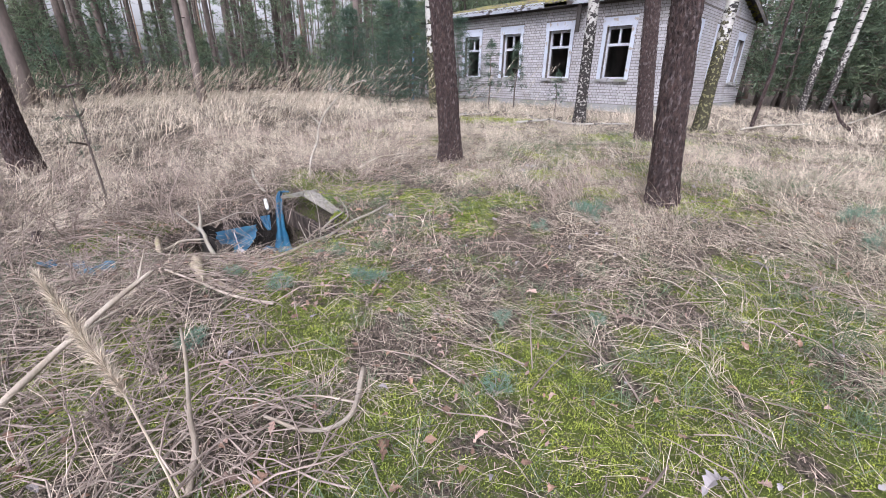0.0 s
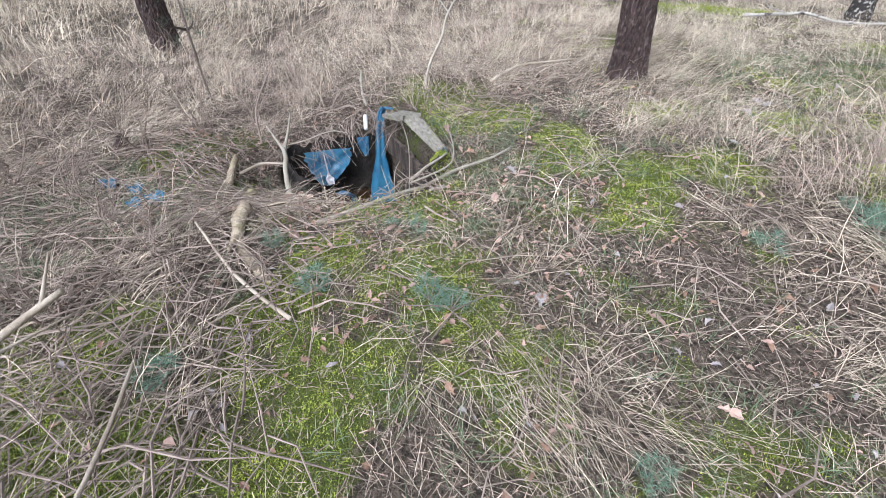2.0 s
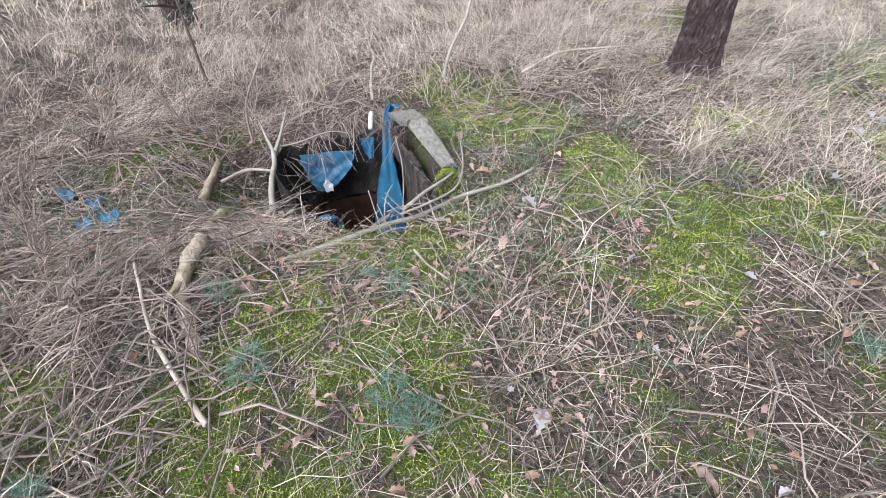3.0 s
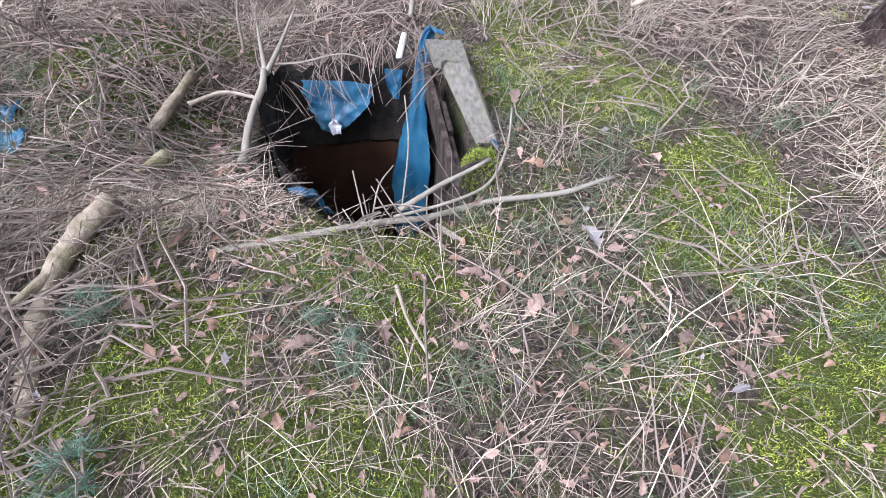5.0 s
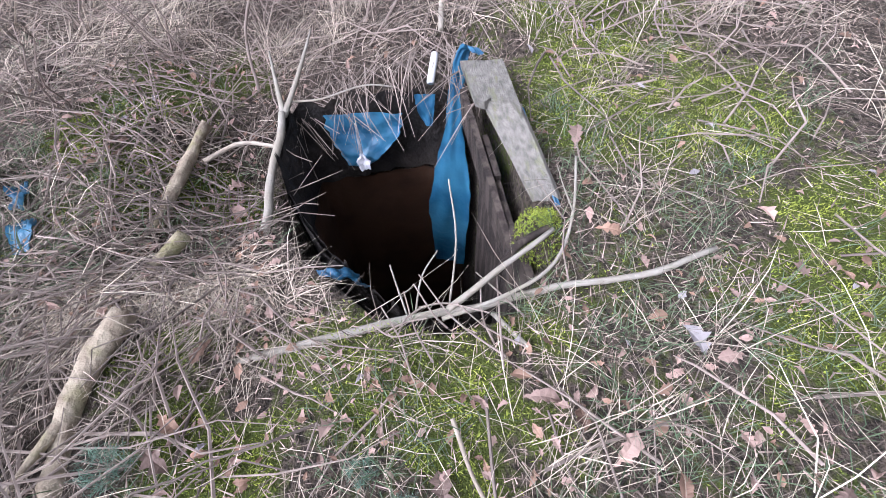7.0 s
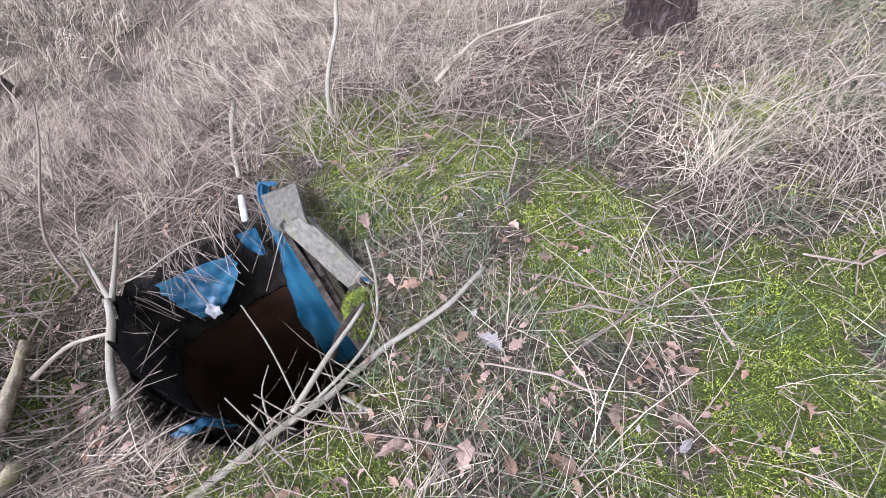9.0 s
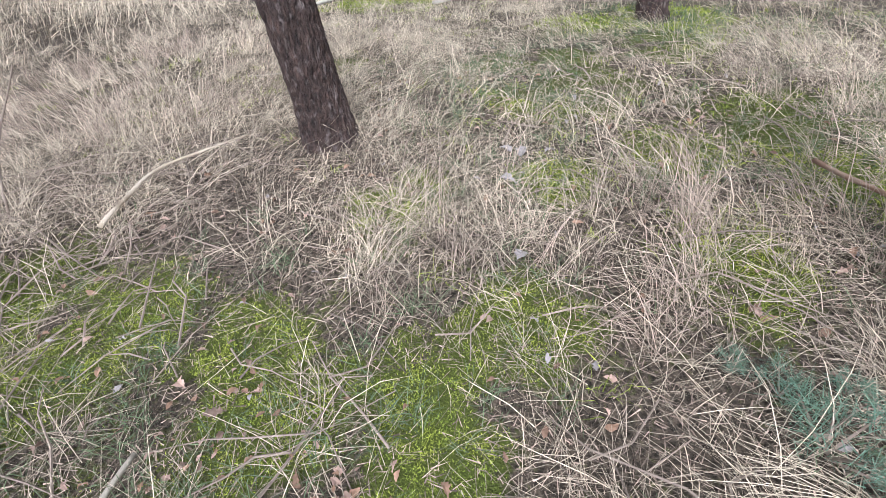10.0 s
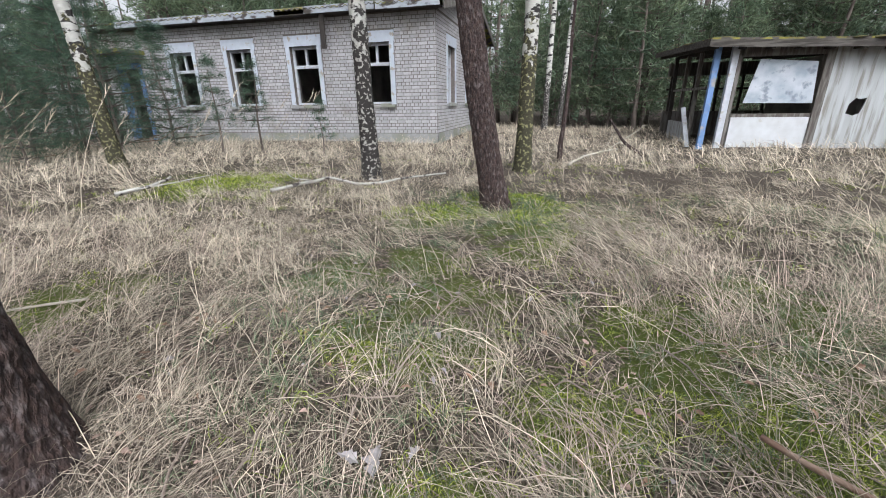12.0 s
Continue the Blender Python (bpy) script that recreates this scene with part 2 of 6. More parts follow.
# ---- building blocks ----
class Shape:
    """Collects corners and faces for one mesh."""

    def __init__(self):
        self.v, self.f = [], []

    def add(self, verts, faces):
        k = len(self.v)
        self.v += [tuple(p) for p in verts]
        self.f += [tuple(i + k for i in q) for q in faces]
        return self

    def box(self, a, b, m=None, bev=0.0):
        (x0, y0, z0), (x1, y1, z1) = a, b
        c = [(x, y, z) for x in (x0, x1) for y in (y0, y1) for z in (z0, z1)]
        if m is not None:
            c = [m @ Vector(p) for p in c]
        return self.add(c, [(0, 1, 3, 2), (4, 6, 7, 5), (0, 4, 5, 1), (2, 3, 7, 6), (0, 2, 6, 4), (1, 5, 7, 3)])

    def tube(self, pts, radii, n=8, rough=0.0, cap=True, seed=0):
        pts = [Vector(p) for p in pts]
        up = Vector((0.31, 0.17, 0.93)).normalized()
        rings = []
        for i, p in enumerate(pts):
            d = (pts[min(i + 1, len(pts) - 1)] - pts[max(i - 1, 0)]).normalized()
            s = d.cross(up)
            if s.length < 0.1:
                s = d.cross(Vector((1, 0, 0)))
            s.normalize()
            w = s.cross(d)
            ring = []
            for k in range(n):
                a = 2 * math.pi * k / n
                o = s * math.cos(a) + w * math.sin(a)
                r = radii[i]
                if rough:
                    r *= 1 + rough * noise.noise(p * 9 + o * 2.3 + Vector((seed, 0, 0)))
                ring.append(p + o * r)
            rings.append(ring)
        v = [q for r in rings for q in r]
        f = [(i * n + k, i * n + (k + 1) % n, (i + 1) * n + (k + 1) % n, (i + 1) * n + k) for i in range(len(pts) - 1) for k in range(n)]
        if cap:
            f += [tuple(range(n))[::-1], tuple(range((len(pts) - 1) * n, len(pts) * n))]
        return self.add(v, f)

    def mesh(self, name, material, smooth=False):
        me = bpy.data.meshes.new(name)
        me.from_pydata(self.v, [], self.f)
        me.materials.append(material)
        if smooth:
            me.polygons.foreach_set("use_smooth", [True] * len(me.polygons))
        me.update()
        return me


def part(name, shape, material, parent=None, label="", smooth=False):
    ob = new(name, shape.mesh(name, material, smooth))
    ob.parent = parent
    if label:
        ob["label"] = label
    return ob


def thing(name, label, category, at=(0, 0, 0), rz=0, group="", kind=""):
    ob = new(name)
    ob.matrix_basis = pose(*at, 0, 0, rz)
    ob.empty_display_size = 0.1
    return tagged(ob, label, category, group, kind)


def smooth_line(pts, n):
    """A rounded line of n steps a stretch through the points."""
    p = [Vector(q) for q in pts]
    p = [p[0] * 2 - p[1]] + p + [p[-1] * 2 - p[-2]]
    out = []
    for i in range(1, len(p) - 2):
        for k in range(n):
            t = k / n
            a, b, c, d = p[i - 1:i + 3]
            out.append(0.5 * (2 * b + (c - a) * t + (2 * a - 5 * b + 4 * c - d) * t * t + (3 * b - a - 3 * c + d) * t ** 3))
    out.append(p[-2])
    return out


def sheet(name, verts, quads, tris, material, smooth=False):
    """A mesh from number arrays."""
    me = bpy.data.meshes.new(name)
    me.vertices.add(len(verts))
    me.vertices.foreach_set("co", np.asarray(verts, np.float32).ravel())
    nq, ntri = len(quads), len(tris)
    me.loops.add(nq * 4 + ntri * 3)
    me.loops.foreach_set("vertex_index", np.concatenate([np.asarray(quads, np.int32).ravel(), np.asarray(tris, np.int32).ravel()]))
    me.polygons.add(nq + ntri)
    start = np.concatenate([np.arange(nq) * 4, nq * 4 + np.arange(ntri) * 3]).astype(np.int32)
    me.polygons.foreach_set("loop_start", start)
    me.materials.append(material)
    if smooth:
        me.polygons.foreach_set("use_smooth", np.ones(nq + ntri, bool))
    me.update(calc_edges=True)
    me.validate()
    return me


# ---- ground ----
PIT = np.array([(-4.03, 1.29), (-4.09, 1.6), (-4.13, 1.94), (-4.1, 2.18), (-3.8, 2.25), (-3.5, 2.28), (-3.2, 2.3), (-3.0, 2.28),
                (-2.86, 2.18), (-2.82, 1.98), (-2.9, 1.78), (-3.06, 1.62), (-3.17, 1.5), (-3.4, 1.36), (-3.7, 1.27)])
MOSS_AT = [(-2.95, 6.15, .38), (-2.6, 5.72, .3), (-2.26, 6.65, .36), (-2.63, 5.35, .28), (-2.9, 5.25, .22), (-2.3, 7.2, .4), (-1.5, 5.5, .45), (-6.6, 8.5, .9), (-1.2, 5.2, .4), (-1.62, 1.1, .3), (-1.8, 1.75, .35),
           (0.15, 2.4, .45), (-0.45, 1.8, .45), (-0.7, 4.6, .4), (-0.8, 1.0, .35), (-1.85, 0.36, .25), (-3.6, 0.85, .25), (-3.9, 2.75, .4), (0.1, 3.3, .5), (-2.55, 1.5, .22),
           (-2.55, 2.1, .2), (-3.6, 2.65, .32), (-4.0, 0.75, .25), (-3.4, 2.95, .3), (-1.95, 1.4, .3), (-2.3, 3.2, .3), (1.0, 3.0, .6), (-2.5, 8.0, .6), (-3.2, 7.4, .4),
           (-4.25, 1.0, .16), (-1.53, 1.06, .35), (-1.95, 1.5, .3), (-2.85, 3.17, .22), (-4.0, 2.6, .35), (-3.6, 2.85, .4), (-3.05, 3.05, .25), (-2.6, 3.0, .25), (-2.15, 3.0, .25), (-4.75, 5.3, .3), (-2.4, 4.5, .2), (-1.9, 4.95, .24), (-2.2, 3.65, .25), (-1.6, 4.2, .22), (-3.0, 4.05, .22), (-3.4, 5.9, .3), (-0.9, 6.0, .35), (-3.5, 1.14, .1), (-3.25, 0.62, .14), (-3.75, 0.55, .14)]


def wave(x, y, f, s=0.0):
    return (np.sin(x * f + 1.7 * s + 1.3 * np.sin(y * f * 0.7 + s)) + np.sin(y * f * 1.1 - 0.9 * s + 1.2 * np.sin(x * f * 0.83 + 2 * s))) * 0.5


def smooth01(t):
    t = np.clip(t, 0, 1)
    return t * t * (3 - 2 * t)


def inside_pit(x, y, grow=0.0):
    """How far inside the pit's rim a place lies, in metres (negative: outside)."""
    d = np.full(np.shape(x), 1e9)
    inn = np.zeros(np.shape(x), bool)
    for (x0, y0), (x1, y1) in zip(PIT, np.roll(PIT, -1, 0)):
        dx, dy = x1 - x0, y1 - y0
        t = np.clip(((x - x0) * dx + (y - y0) * dy) / (dx * dx + dy * dy), 0, 1)
        d = np.minimum(d, np.hypot(x - x0 - t * dx, y - y0 - t * dy))
        inn ^= ((y0 > y) != (y1 > y)) & (x < x0 + (y - y0) * dx / (dy if abs(dy) > 1e-9 else 1e-9))
    return np.where(inn, d, -d) + grow


def lie(x, y):
    """The height of the forest floor without the pit."""
    x, y = np.asarray(x, float), np.asarray(y, float)
    z = 0.33 * smooth01((y - 2.0) / 3.6) - 0.12 * smooth01((y - 9.5) / 6)
    z = z - 0.29 * np.exp(-((x + 3.55) / 0.42) ** 2 - ((y - 1.2) / 0.36) ** 2) - 0.12 * np.exp(-((x + 4.25) / 0.5) ** 2 - ((y - 1.25) / 0.4) ** 2)
    z = z + 0.2 * smooth01((-3.95 - x) / 0.5) * np.exp(-((y - 2.6) / 0.75) ** 2) - 0.11 * np.exp(-((x + 2.78) / 0.36) ** 2 - ((y - 1.45) / 0.3) ** 2)
    z = z - 0.1 * np.exp(-((x + 3.35) / 0.32) ** 2 - ((y - 0.42) / 0.3) ** 2)
    z = z + 0.05 * np.exp(-((x + 3.5) / 0.7) ** 2 - ((y - 2.6) / 0.35) ** 2)
    z = z + 0.025 * wave(x, y, 2.3, 1) + 0.012 * wave(x, y, 6.1, 2) + 0.06 * wave(x, y, 0.5, 3) * smooth01((np.hypot(x + 2, y - 3) - 5) / 8)
    return z


def floor_z(x, y):
    d = inside_pit(x, y)
    return lie(x, y) - 0.05 * np.exp(-(np.maximum(-d, 0) / 0.1) ** 2) - 2.9 * smooth01((d + 0.01) / 0.07)


def cushions(x, y):
    """Moss cushions at the known spots."""
    m = np.zeros(np.shape(x))
    for a, b, r in MOSS_AT:
        m = np.maximum(m, np.exp(-((x - a) ** 2 + (y - b) ** 2) / (1.2 * r * r)))
    return m * np.clip(0.75 + 0.4 * wave(x, y, 9, 5) + 0.3 * wave(x, y, 23, 6), 0, 1)


def moss_at(x, y):
    """Where moss grows: the cushions, and a broken cover over the clearing."""
    clearing = smooth01((x + 3.3) / 0.6) * smooth01((4.2 - y) / 1.2)
    broken = 0.55 + 0.5 * wave(x, y, 9, 5) + 0.35 * wave(x, y, 23, 6)
    worn = 0.6 * np.exp(-((x + 2.3) / 0.75) ** 2 - ((y - 2.3) / 1.0) ** 2)
    return np.clip(cushions(x, y) * (1 - 0.5 * worn) + (0.08 + 0.46 * clearing * (1 - worn)) * np.clip(wave(x, y, 2.3, 4) * 0.5 + broken - 0.22, 0, 1), 0, 1)


def bare(x, y):
    """Trodden and scoured places without grass: round the pit and in the hollow beside it."""
    d = -inside_pit(x, y)
    mound = np.exp(-((x + 3.02) / 0.13) ** 2 - ((y - 1.28) / 0.26) ** 2)
    log = 0.9 * np.exp(-((x + 2.6) / 0.3) ** 2 - ((y - 1.05) / 0.09) ** 2)
    return (1 - 0.85 * mound) * np.clip(log + np.exp(-(np.maximum(d, 0) / np.where(x < -3.95, 0.17, np.where(y < 1.7, 0.22, 0.17))) ** 2) + 1.15 * np.exp(-((x + 3.6) / 0.6) ** 2 - ((y - 0.95) / 0.38) ** 2), 0, 1)


def lines(lo, hi, flo, fhi, fine):
    mid = np.arange(flo, fhi, fine)
    near = lambda a, b: np.arange(a, b, 0.07)
    far = np.array([0.3, 0.7, 1.2, 2, 3, 4.5, 6.5, 9, 13, 19, 28, 45, 80, 160, 400, 1200])
    return np.concatenate([lo - far[::-1], near(lo, flo), mid, near(fhi, hi), hi + far])


def build_ground():
    xs, ys = lines(-9, 3, -4.3, -2.5, 0.022), lines(-1, 11, 0.8, 2.8, 0.022)
    X, Y = np.meshgrid(xs, ys, indexing="ij")
    v = np.stack([X, Y, floor_z(X, Y)], -1).reshape(-1, 3)
    nx, ny = X.shape
    i = (np.arange(nx - 1)[:, None] * ny + np.arange(ny - 1)[None]).ravel()
    me = sheet("ground", v, np.stack([i, i + ny, i + ny + 1, i + 1], -1), np.zeros((0, 3), int), SOIL, True)
    a = me.attributes.new("moss", "FLOAT", "POINT")
    near = smooth01((9.5 - np.hypot(v[:, 0] + 2.5, v[:, 1] - 4.5)) / 2.5)
    a.data.foreach_set("value", (moss_at(v[:, 0], v[:, 1]) * near).astype(np.float32))
    tagged(new("ground", me), "mossy woodland floor with needle litter and a sunken pit", "ground", kind="structure")


build_ground()

# ---- grass ----
rng = np.random.default_rng(7)


def blades(base, az, length, lift, bend, width, seg=3, flop=0.012):
    """Arching strips: each starts at base, heads to az at the angle lift and bends down along its length."""
    n = len(base)
    pts = np.zeros((n, seg + 1, 3))
    pts[:, 0] = base
    for s in range(seg):
        ang = lift - bend * (s + 0.3) / seg
        st = length / seg
        pts[:, s + 1, 0] = pts[:, s, 0] + np.cos(ang) * np.cos(az) * st
        pts[:, s + 1, 1] = pts[:, s, 1] + np.cos(ang) * np.sin(az) * st
        pts[:, s + 1, 2] = pts[:, s, 2] + np.sin(ang) * st
        az = az + rng.normal(0, 0.16, n)
    g = lie(pts[:, 1:, 0], pts[:, 1:, 1]) + flop * (0.3 + rng.random((n, 1)) * 2.2)
    pts[:, 1:, 2] = np.maximum(pts[:, 1:, 2], g)
    tw = az + np.pi / 2 + rng.normal(0, 0.5, n)
    side = np.stack([np.cos(tw), np.sin(tw), rng.normal(0, 0.5, n)], -1)
    side /= np.linalg.norm(side, axis=1, keepdims=True)
    k = 2 * seg + 1
    v = np.zeros((n, k, 3))
    for s in range(seg):
        w = (width * (1 - 0.6 * (s / seg) ** 2) * 0.5)[:, None]
        v[:, 2 * s] = pts[:, s] - side * w
        v[:, 2 * s + 1] = pts[:, s] + side * w
    v[:, 2 * seg] = pts[:, seg]
    o = (np.arange(n) * k)[:, None]
    q = np.concatenate([np.zeros((0, 4), int)] + [o + np.array([[2 * s, 2 * s + 1, 2 * s + 3, 2 * s + 2]]) for s in range(seg - 1)])
    t = o + np.array([[2 * seg - 2, 2 * seg - 1, 2 * seg]])
    return v.reshape(-1, 3), q, t


def grass(name, label, material, arrays):
    vs, qs, ts, k = [], [], [], 0
    for v, q, t in arrays:
        vs.append(v), qs.append(q + k), ts.append(t + k)
        k += len(v)
    me = sheet(name, np.concatenate(vs), np.concatenate(qs), np.concatenate(ts), material)
    return tagged(new(name, me), label, "grass", kind="stuff")


def scatter(n, x0, x1, y0, y1, keep):
    x, y = rng.uniform(x0, x1, n), rng.uniform(y0, y1, n)
    k = rng.random(n) < keep(x, y)
    k &= inside_pit(x, y, 0.03) < 0
    k &= ~((x < -5.3) & (y > 15.9)) & ~((x > 1.6) & (y > 15.2) & (y < 20.4))
    return x[k], y[k]


def near_path(x, y):
    return np.minimum(np.hypot(x + 1.2, y - 1.6), np.hypot(x + 2.3, y - 4.5))


def straw_cover(x, y):
    """Where long dry grass grows thick: the western bank, the strip to the north, the mound by the pit, less on the mossy clearing."""
    west = smooth01((-3.7 - x) / 0.7)
    north = smooth01((y - 2.9 + 0.25 * (x + 2)) / 0.9)
    sw = smooth01((-1.0 - x) / 0.8) * smooth01((1.25 - y) / 0.5)
    mound = 0.9 * np.exp(-((x + 3.02) / 0.16) ** 2 - ((y - 1.25) / 0.32) ** 2)
    c = np.maximum(np.maximum(west, north * (0.72 + np.where(y > 5, 0.16, 0.28) * wave(x, y, 1.9, 31))), np.maximum(sw * 0.38, mound))
    c = np.maximum(c, 0.12 + 0.12 * wave(x, y, 2.6, 41))
    mossy = np.where(y > 4.2, 0.96, np.where(y > 2.4, 0.5, 0.88)) * cushions(x, y)
    return c * (0.78 + np.where(y > 5, 0.28, 0.4) * wave(x, y, 3.3, 8)) * (1 - mossy) * (1 - 0.25 * moss_at(x, y)) * (1 - 0.97 * bare(x, y))


def tussocks(n_at, x0, x1, y0, y1, keep, per, length, width, spread, lift, bend, comb=0.9, lay=2.4, seg=3):
    """Tufts of arching blades, combed roughly one way."""
    x, y = scatter(n_at, x0, x1, y0, y1, keep)
    cnt = rng.integers(per[0], per[1], len(x))
    cx, cy = np.repeat(x, cnt), np.repeat(y, cnt)
    a0 = np.repeat(lay + 1.3 * wave(x, y, 1.1, 9) + rng.normal(0, comb * 0.5, len(x)), cnt)
    n = len(cx)
    r = np.abs(rng.normal(0, spread, n))
    th = rng.uniform(0, 2 * np.pi, n)
    bx, by = cx + r * np.cos(th), cy + r * np.sin(th)
    ok = inside_pit(bx, by, 0.02) < 0
    bx, by, a0 = bx[ok], by[ok], a0[ok]
    n = len(bx)
    base = np.stack([bx, by, lie(bx, by) - 0.01], -1)
    return blades(base, a0 + rng.normal(0, comb, n), rng.uniform(*length, n), rng.uniform(*lift, n), rng.uniform(*bend, n), rng.uniform(*width, n), seg)


def build_grass():
    ring = lambda lo, hi: (lambda x, y: straw_cover(x, y) * (near_path(x, y) < hi) * (near_path(x, y) >= lo))
    clumps = lambda x, y: ring(3.4, 7.5)(x, y) * np.clip(0.6 + 0.8 * wave(x, y, 6.5, 61), 0.05, 1)
    near = [tussocks(12500, -6, 2.6, -1.2, 8, ring(0, 3.4), (7, 28), (0.1, 0.36), (0.0012, 0.0026), 0.06, (0.1, 1.35), (0.6, 2.8)),
            tussocks(9500, -9, 5.5, -2, 12.5, clumps, (8, 26), (0.16, 0.46), (0.0024, 0.005), 0.07, (0.2, 1.4), (0.6, 2.6), seg=2),
            tussocks(15500, -26, 10, -7, 24, ring(7.5, 30), (7, 14), (0.2, 0.5), (0.006, 0.013), 0.2, (0.3, 1.45), (0.9, 2.6), seg=2)]
    pale = [tussocks(4200, -7, 3, -1.5, 9, ring(0, 5), (4, 14), (0.18, 0.5), (0.0016, 0.0034), 0.07, (0.1, 1.3), (0.5, 2.4)),
            tussocks(5600, -26, 10, -7, 24, ring(6.0, 30), (6, 13), (0.25, 0.6), (0.006, 0.013), 0.18, (0.4, 1.45), (0.7, 2.4), seg=2)]
    swath = lambda x, y: straw_cover(x, y) * (near_path(x, y) < 7) * (straw_cover(x, y) > 0.3) * np.clip(wave(x, y, 3.9, 15) + 0.1, 0, 1)
    pale.append(tussocks(2300, -8, 4, -1.5, 11, swath, (16, 40), (0.22, 0.58), (0.0013, 0.003), 0.07, (0.05, 0.8), (0.3, 1.3), comb=0.28))
    # matted straw combed flat over the clearing, and a low heap of it beside the pit
    mat = lambda x, y: np.clip(wave(x, y, 2.2, 51) + 0.5 * wave(x, y, 5.3, 52) + 0.2, 0, 1) * (1 - 0.9 * cushions(x, y)) * (1 - 0.9 * bare(x, y)) * smooth01((x + 1.9) / 0.7)
    heap = lambda x, y: np.exp(-((x + 3.02) / 0.13) ** 2 - ((y - 1.12) / 0.42) ** 2)
    pale.append(tussocks(2100, -2.4, 3.2, -0.8, 6, mat, (10, 30), (0.1, 0.34), (0.0009, 0.002), 0.09, (0.02, 0.4), (0.1, 0.7), comb=0.5, lay=0.4))
    pale.append(tussocks(620, -3.5, -2.6, 0.3, 1.9, heap, (14, 30), (0.08, 0.24), (0.0012, 0.0024), 0.04, (0.05, 0.5), (0.4, 1.4), comb=0.7, lay=0.6))
    grass("dry_grass", "tangled bent dry straw-coloured grass over the forest floor", STRAW, near)
    grass("pale_grass", "bleached long grass bent over in the clearing", STRAW_PALE, pale)
    redz = lambda x, y: (np.exp(-((x + 1.5) / 0.7) ** 2 - ((y - 4.5) / 0.6) ** 2) + np.exp(-((x + 2.3) / 0.5) ** 2 - ((y - 4.0) / 0.4) ** 2) * 0.4 + 0.35 * np.exp(-((x + 0.6) / 1.2) ** 2 - ((y - 6) / 1.2) ** 2) + 0.35 * smooth01((-4 - x) / 1) * (np.hypot(x + 4, y - 2) < 4.5)) * 0.8
    grass("reddish_grass", "brown-pink wispy dry grass in dense tufts", STRAW_RED, [tussocks(4600, -8.5, 2, -1.5, 9, redz, (10, 34), (0.16, 0.42), (0.0016, 0.0034), 0.08, (0.6, 1.5), (0.2, 1.8))])
    # loose straw lying on the moss
    x, y = scatter(34000, -4.6, 3.4, -0.6, 5.5, lambda x, y: 0.8 - 0.4 * moss_at(x, y))
    n = len(x)
    loose = blades(np.stack([x, y, lie(x, y) + rng.uniform(0.004, 0.03, n)], -1), rng.uniform(0, 6.28, n), rng.uniform(0.05, 0.28, n), rng.uniform(-0.05, 0.3, n), rng.uniform(0, 0.6, n), rng.uniform(0.0008, 0.002, n), 2, 0.008)
    grass("loose_straw", "single dry stalks lying across moss and litter", STRAW, [loose])
    x, y = scatter(215000, -5, 4.2, -0.8, 6.5, lambda x, y: 0.95 - 0.6 * moss_at(x, y))
    n = len(x)
    bits = blades(np.stack([x, y, lie(x, y) + rng.uniform(0.002, 0.012, n)], -1), rng.uniform(0, 6.28, n), rng.uniform(0.015, 0.065, n), rng.uniform(-0.1, 0.5, n), rng.uniform(0, 0.4, n), rng.uniform(0.0014, 0.005, n), 1, 0.006)
    tagged(new("needle_litter", sheet("needle_litter", bits[0], bits[1], bits[2], LITTER)), "brown fallen needles and bark crumbs on the ground", "litter", kind="stuff")
    # fine green grass
    gz = lambda x, y: np.clip(0.3 + 0.7 * wave(x, y, 2.1, 12), 0.06, 1) * (1 - 0.8 * smooth01((-3.2 - x) / 0.8)) * (near_path(x, y) < 4.5)
    green = [tussocks(7600, -4.5, 3, -1, 8.5, gz, (6, 30), (0.05, 0.17), (0.0016, 0.0032), 0.04, (0.4, 1.5), (0.1, 1.8), comb=2.5)]
    gn = lambda x, y: np.clip(0.4 + 0.7 * wave(x, y, 1.7, 21), 0, 1) * smooth01((y - 3.2) / 1.2) * (0.14 + 1.1 * cushions(x, y)) * (near_path(x, y) < 8)
    grass("mossy_grass", "short yellow-green grass and moss between dry tufts", MOSSY, [tussocks(9500, -8, 4, 3, 13, gn, (8, 26), (0.03, 0.11), (0.0018, 0.004), 0.07, (0.5, 1.4), (0.3, 2), comb=2.5)])
    grass("green_grass", "thin blue-green grass tufts among the moss", GREEN, green)
    # moss sprigs
    mk = lambda x, y: np.clip(moss_at(x, y) * np.where(y < 4.2, 1.6, 2.2) - 0.4, 0, 1) * np.clip(0.7 + 0.7 * wave(x, y, 47, 3), 0.15, 1)
    sets = []
    for cand, box, far, l0, l1, w0, w1 in ((1900000, (-4.6, 2.2, -0.3, 5.2), 0, 0.006, 0.015, 0.002, 0.0042), (420000, (-7.5, 4.5, 2.5, 9.5), 1, 0.02, 0.055, 0.006, 0.012)):
        x, y = scatter(cand, *box, mk)
        ok = (near_path(x, y) < 2.9) != bool(far)
        x, y = x[ok], y[ok]
        n = len(x)
        lump = np.abs(wave(x, y, 31, 2)) * 0.014
        sets.append(blades(np.stack([x, y, lie(x, y) - 0.002 + lump], -1), rng.uniform(0, 6.28, n), rng.uniform(l0, l1, n), rng.uniform(0.2, 1.5, n), rng.uniform(0, 1, n), rng.uniform(w0, w1, n), 1, 0.002))
    moss = (np.concatenate([sets[0][0], sets[1][0]]), None, np.concatenate([sets[0][2], sets[1][2] + len(sets[0][0])]))
    me = sheet("moss", moss[0], np.zeros((0, 4), int), moss[2], MOSSY)
    tagged(new("moss", me), "bright yellow-green cushions of moss on the ground", "moss", kind="stuff")
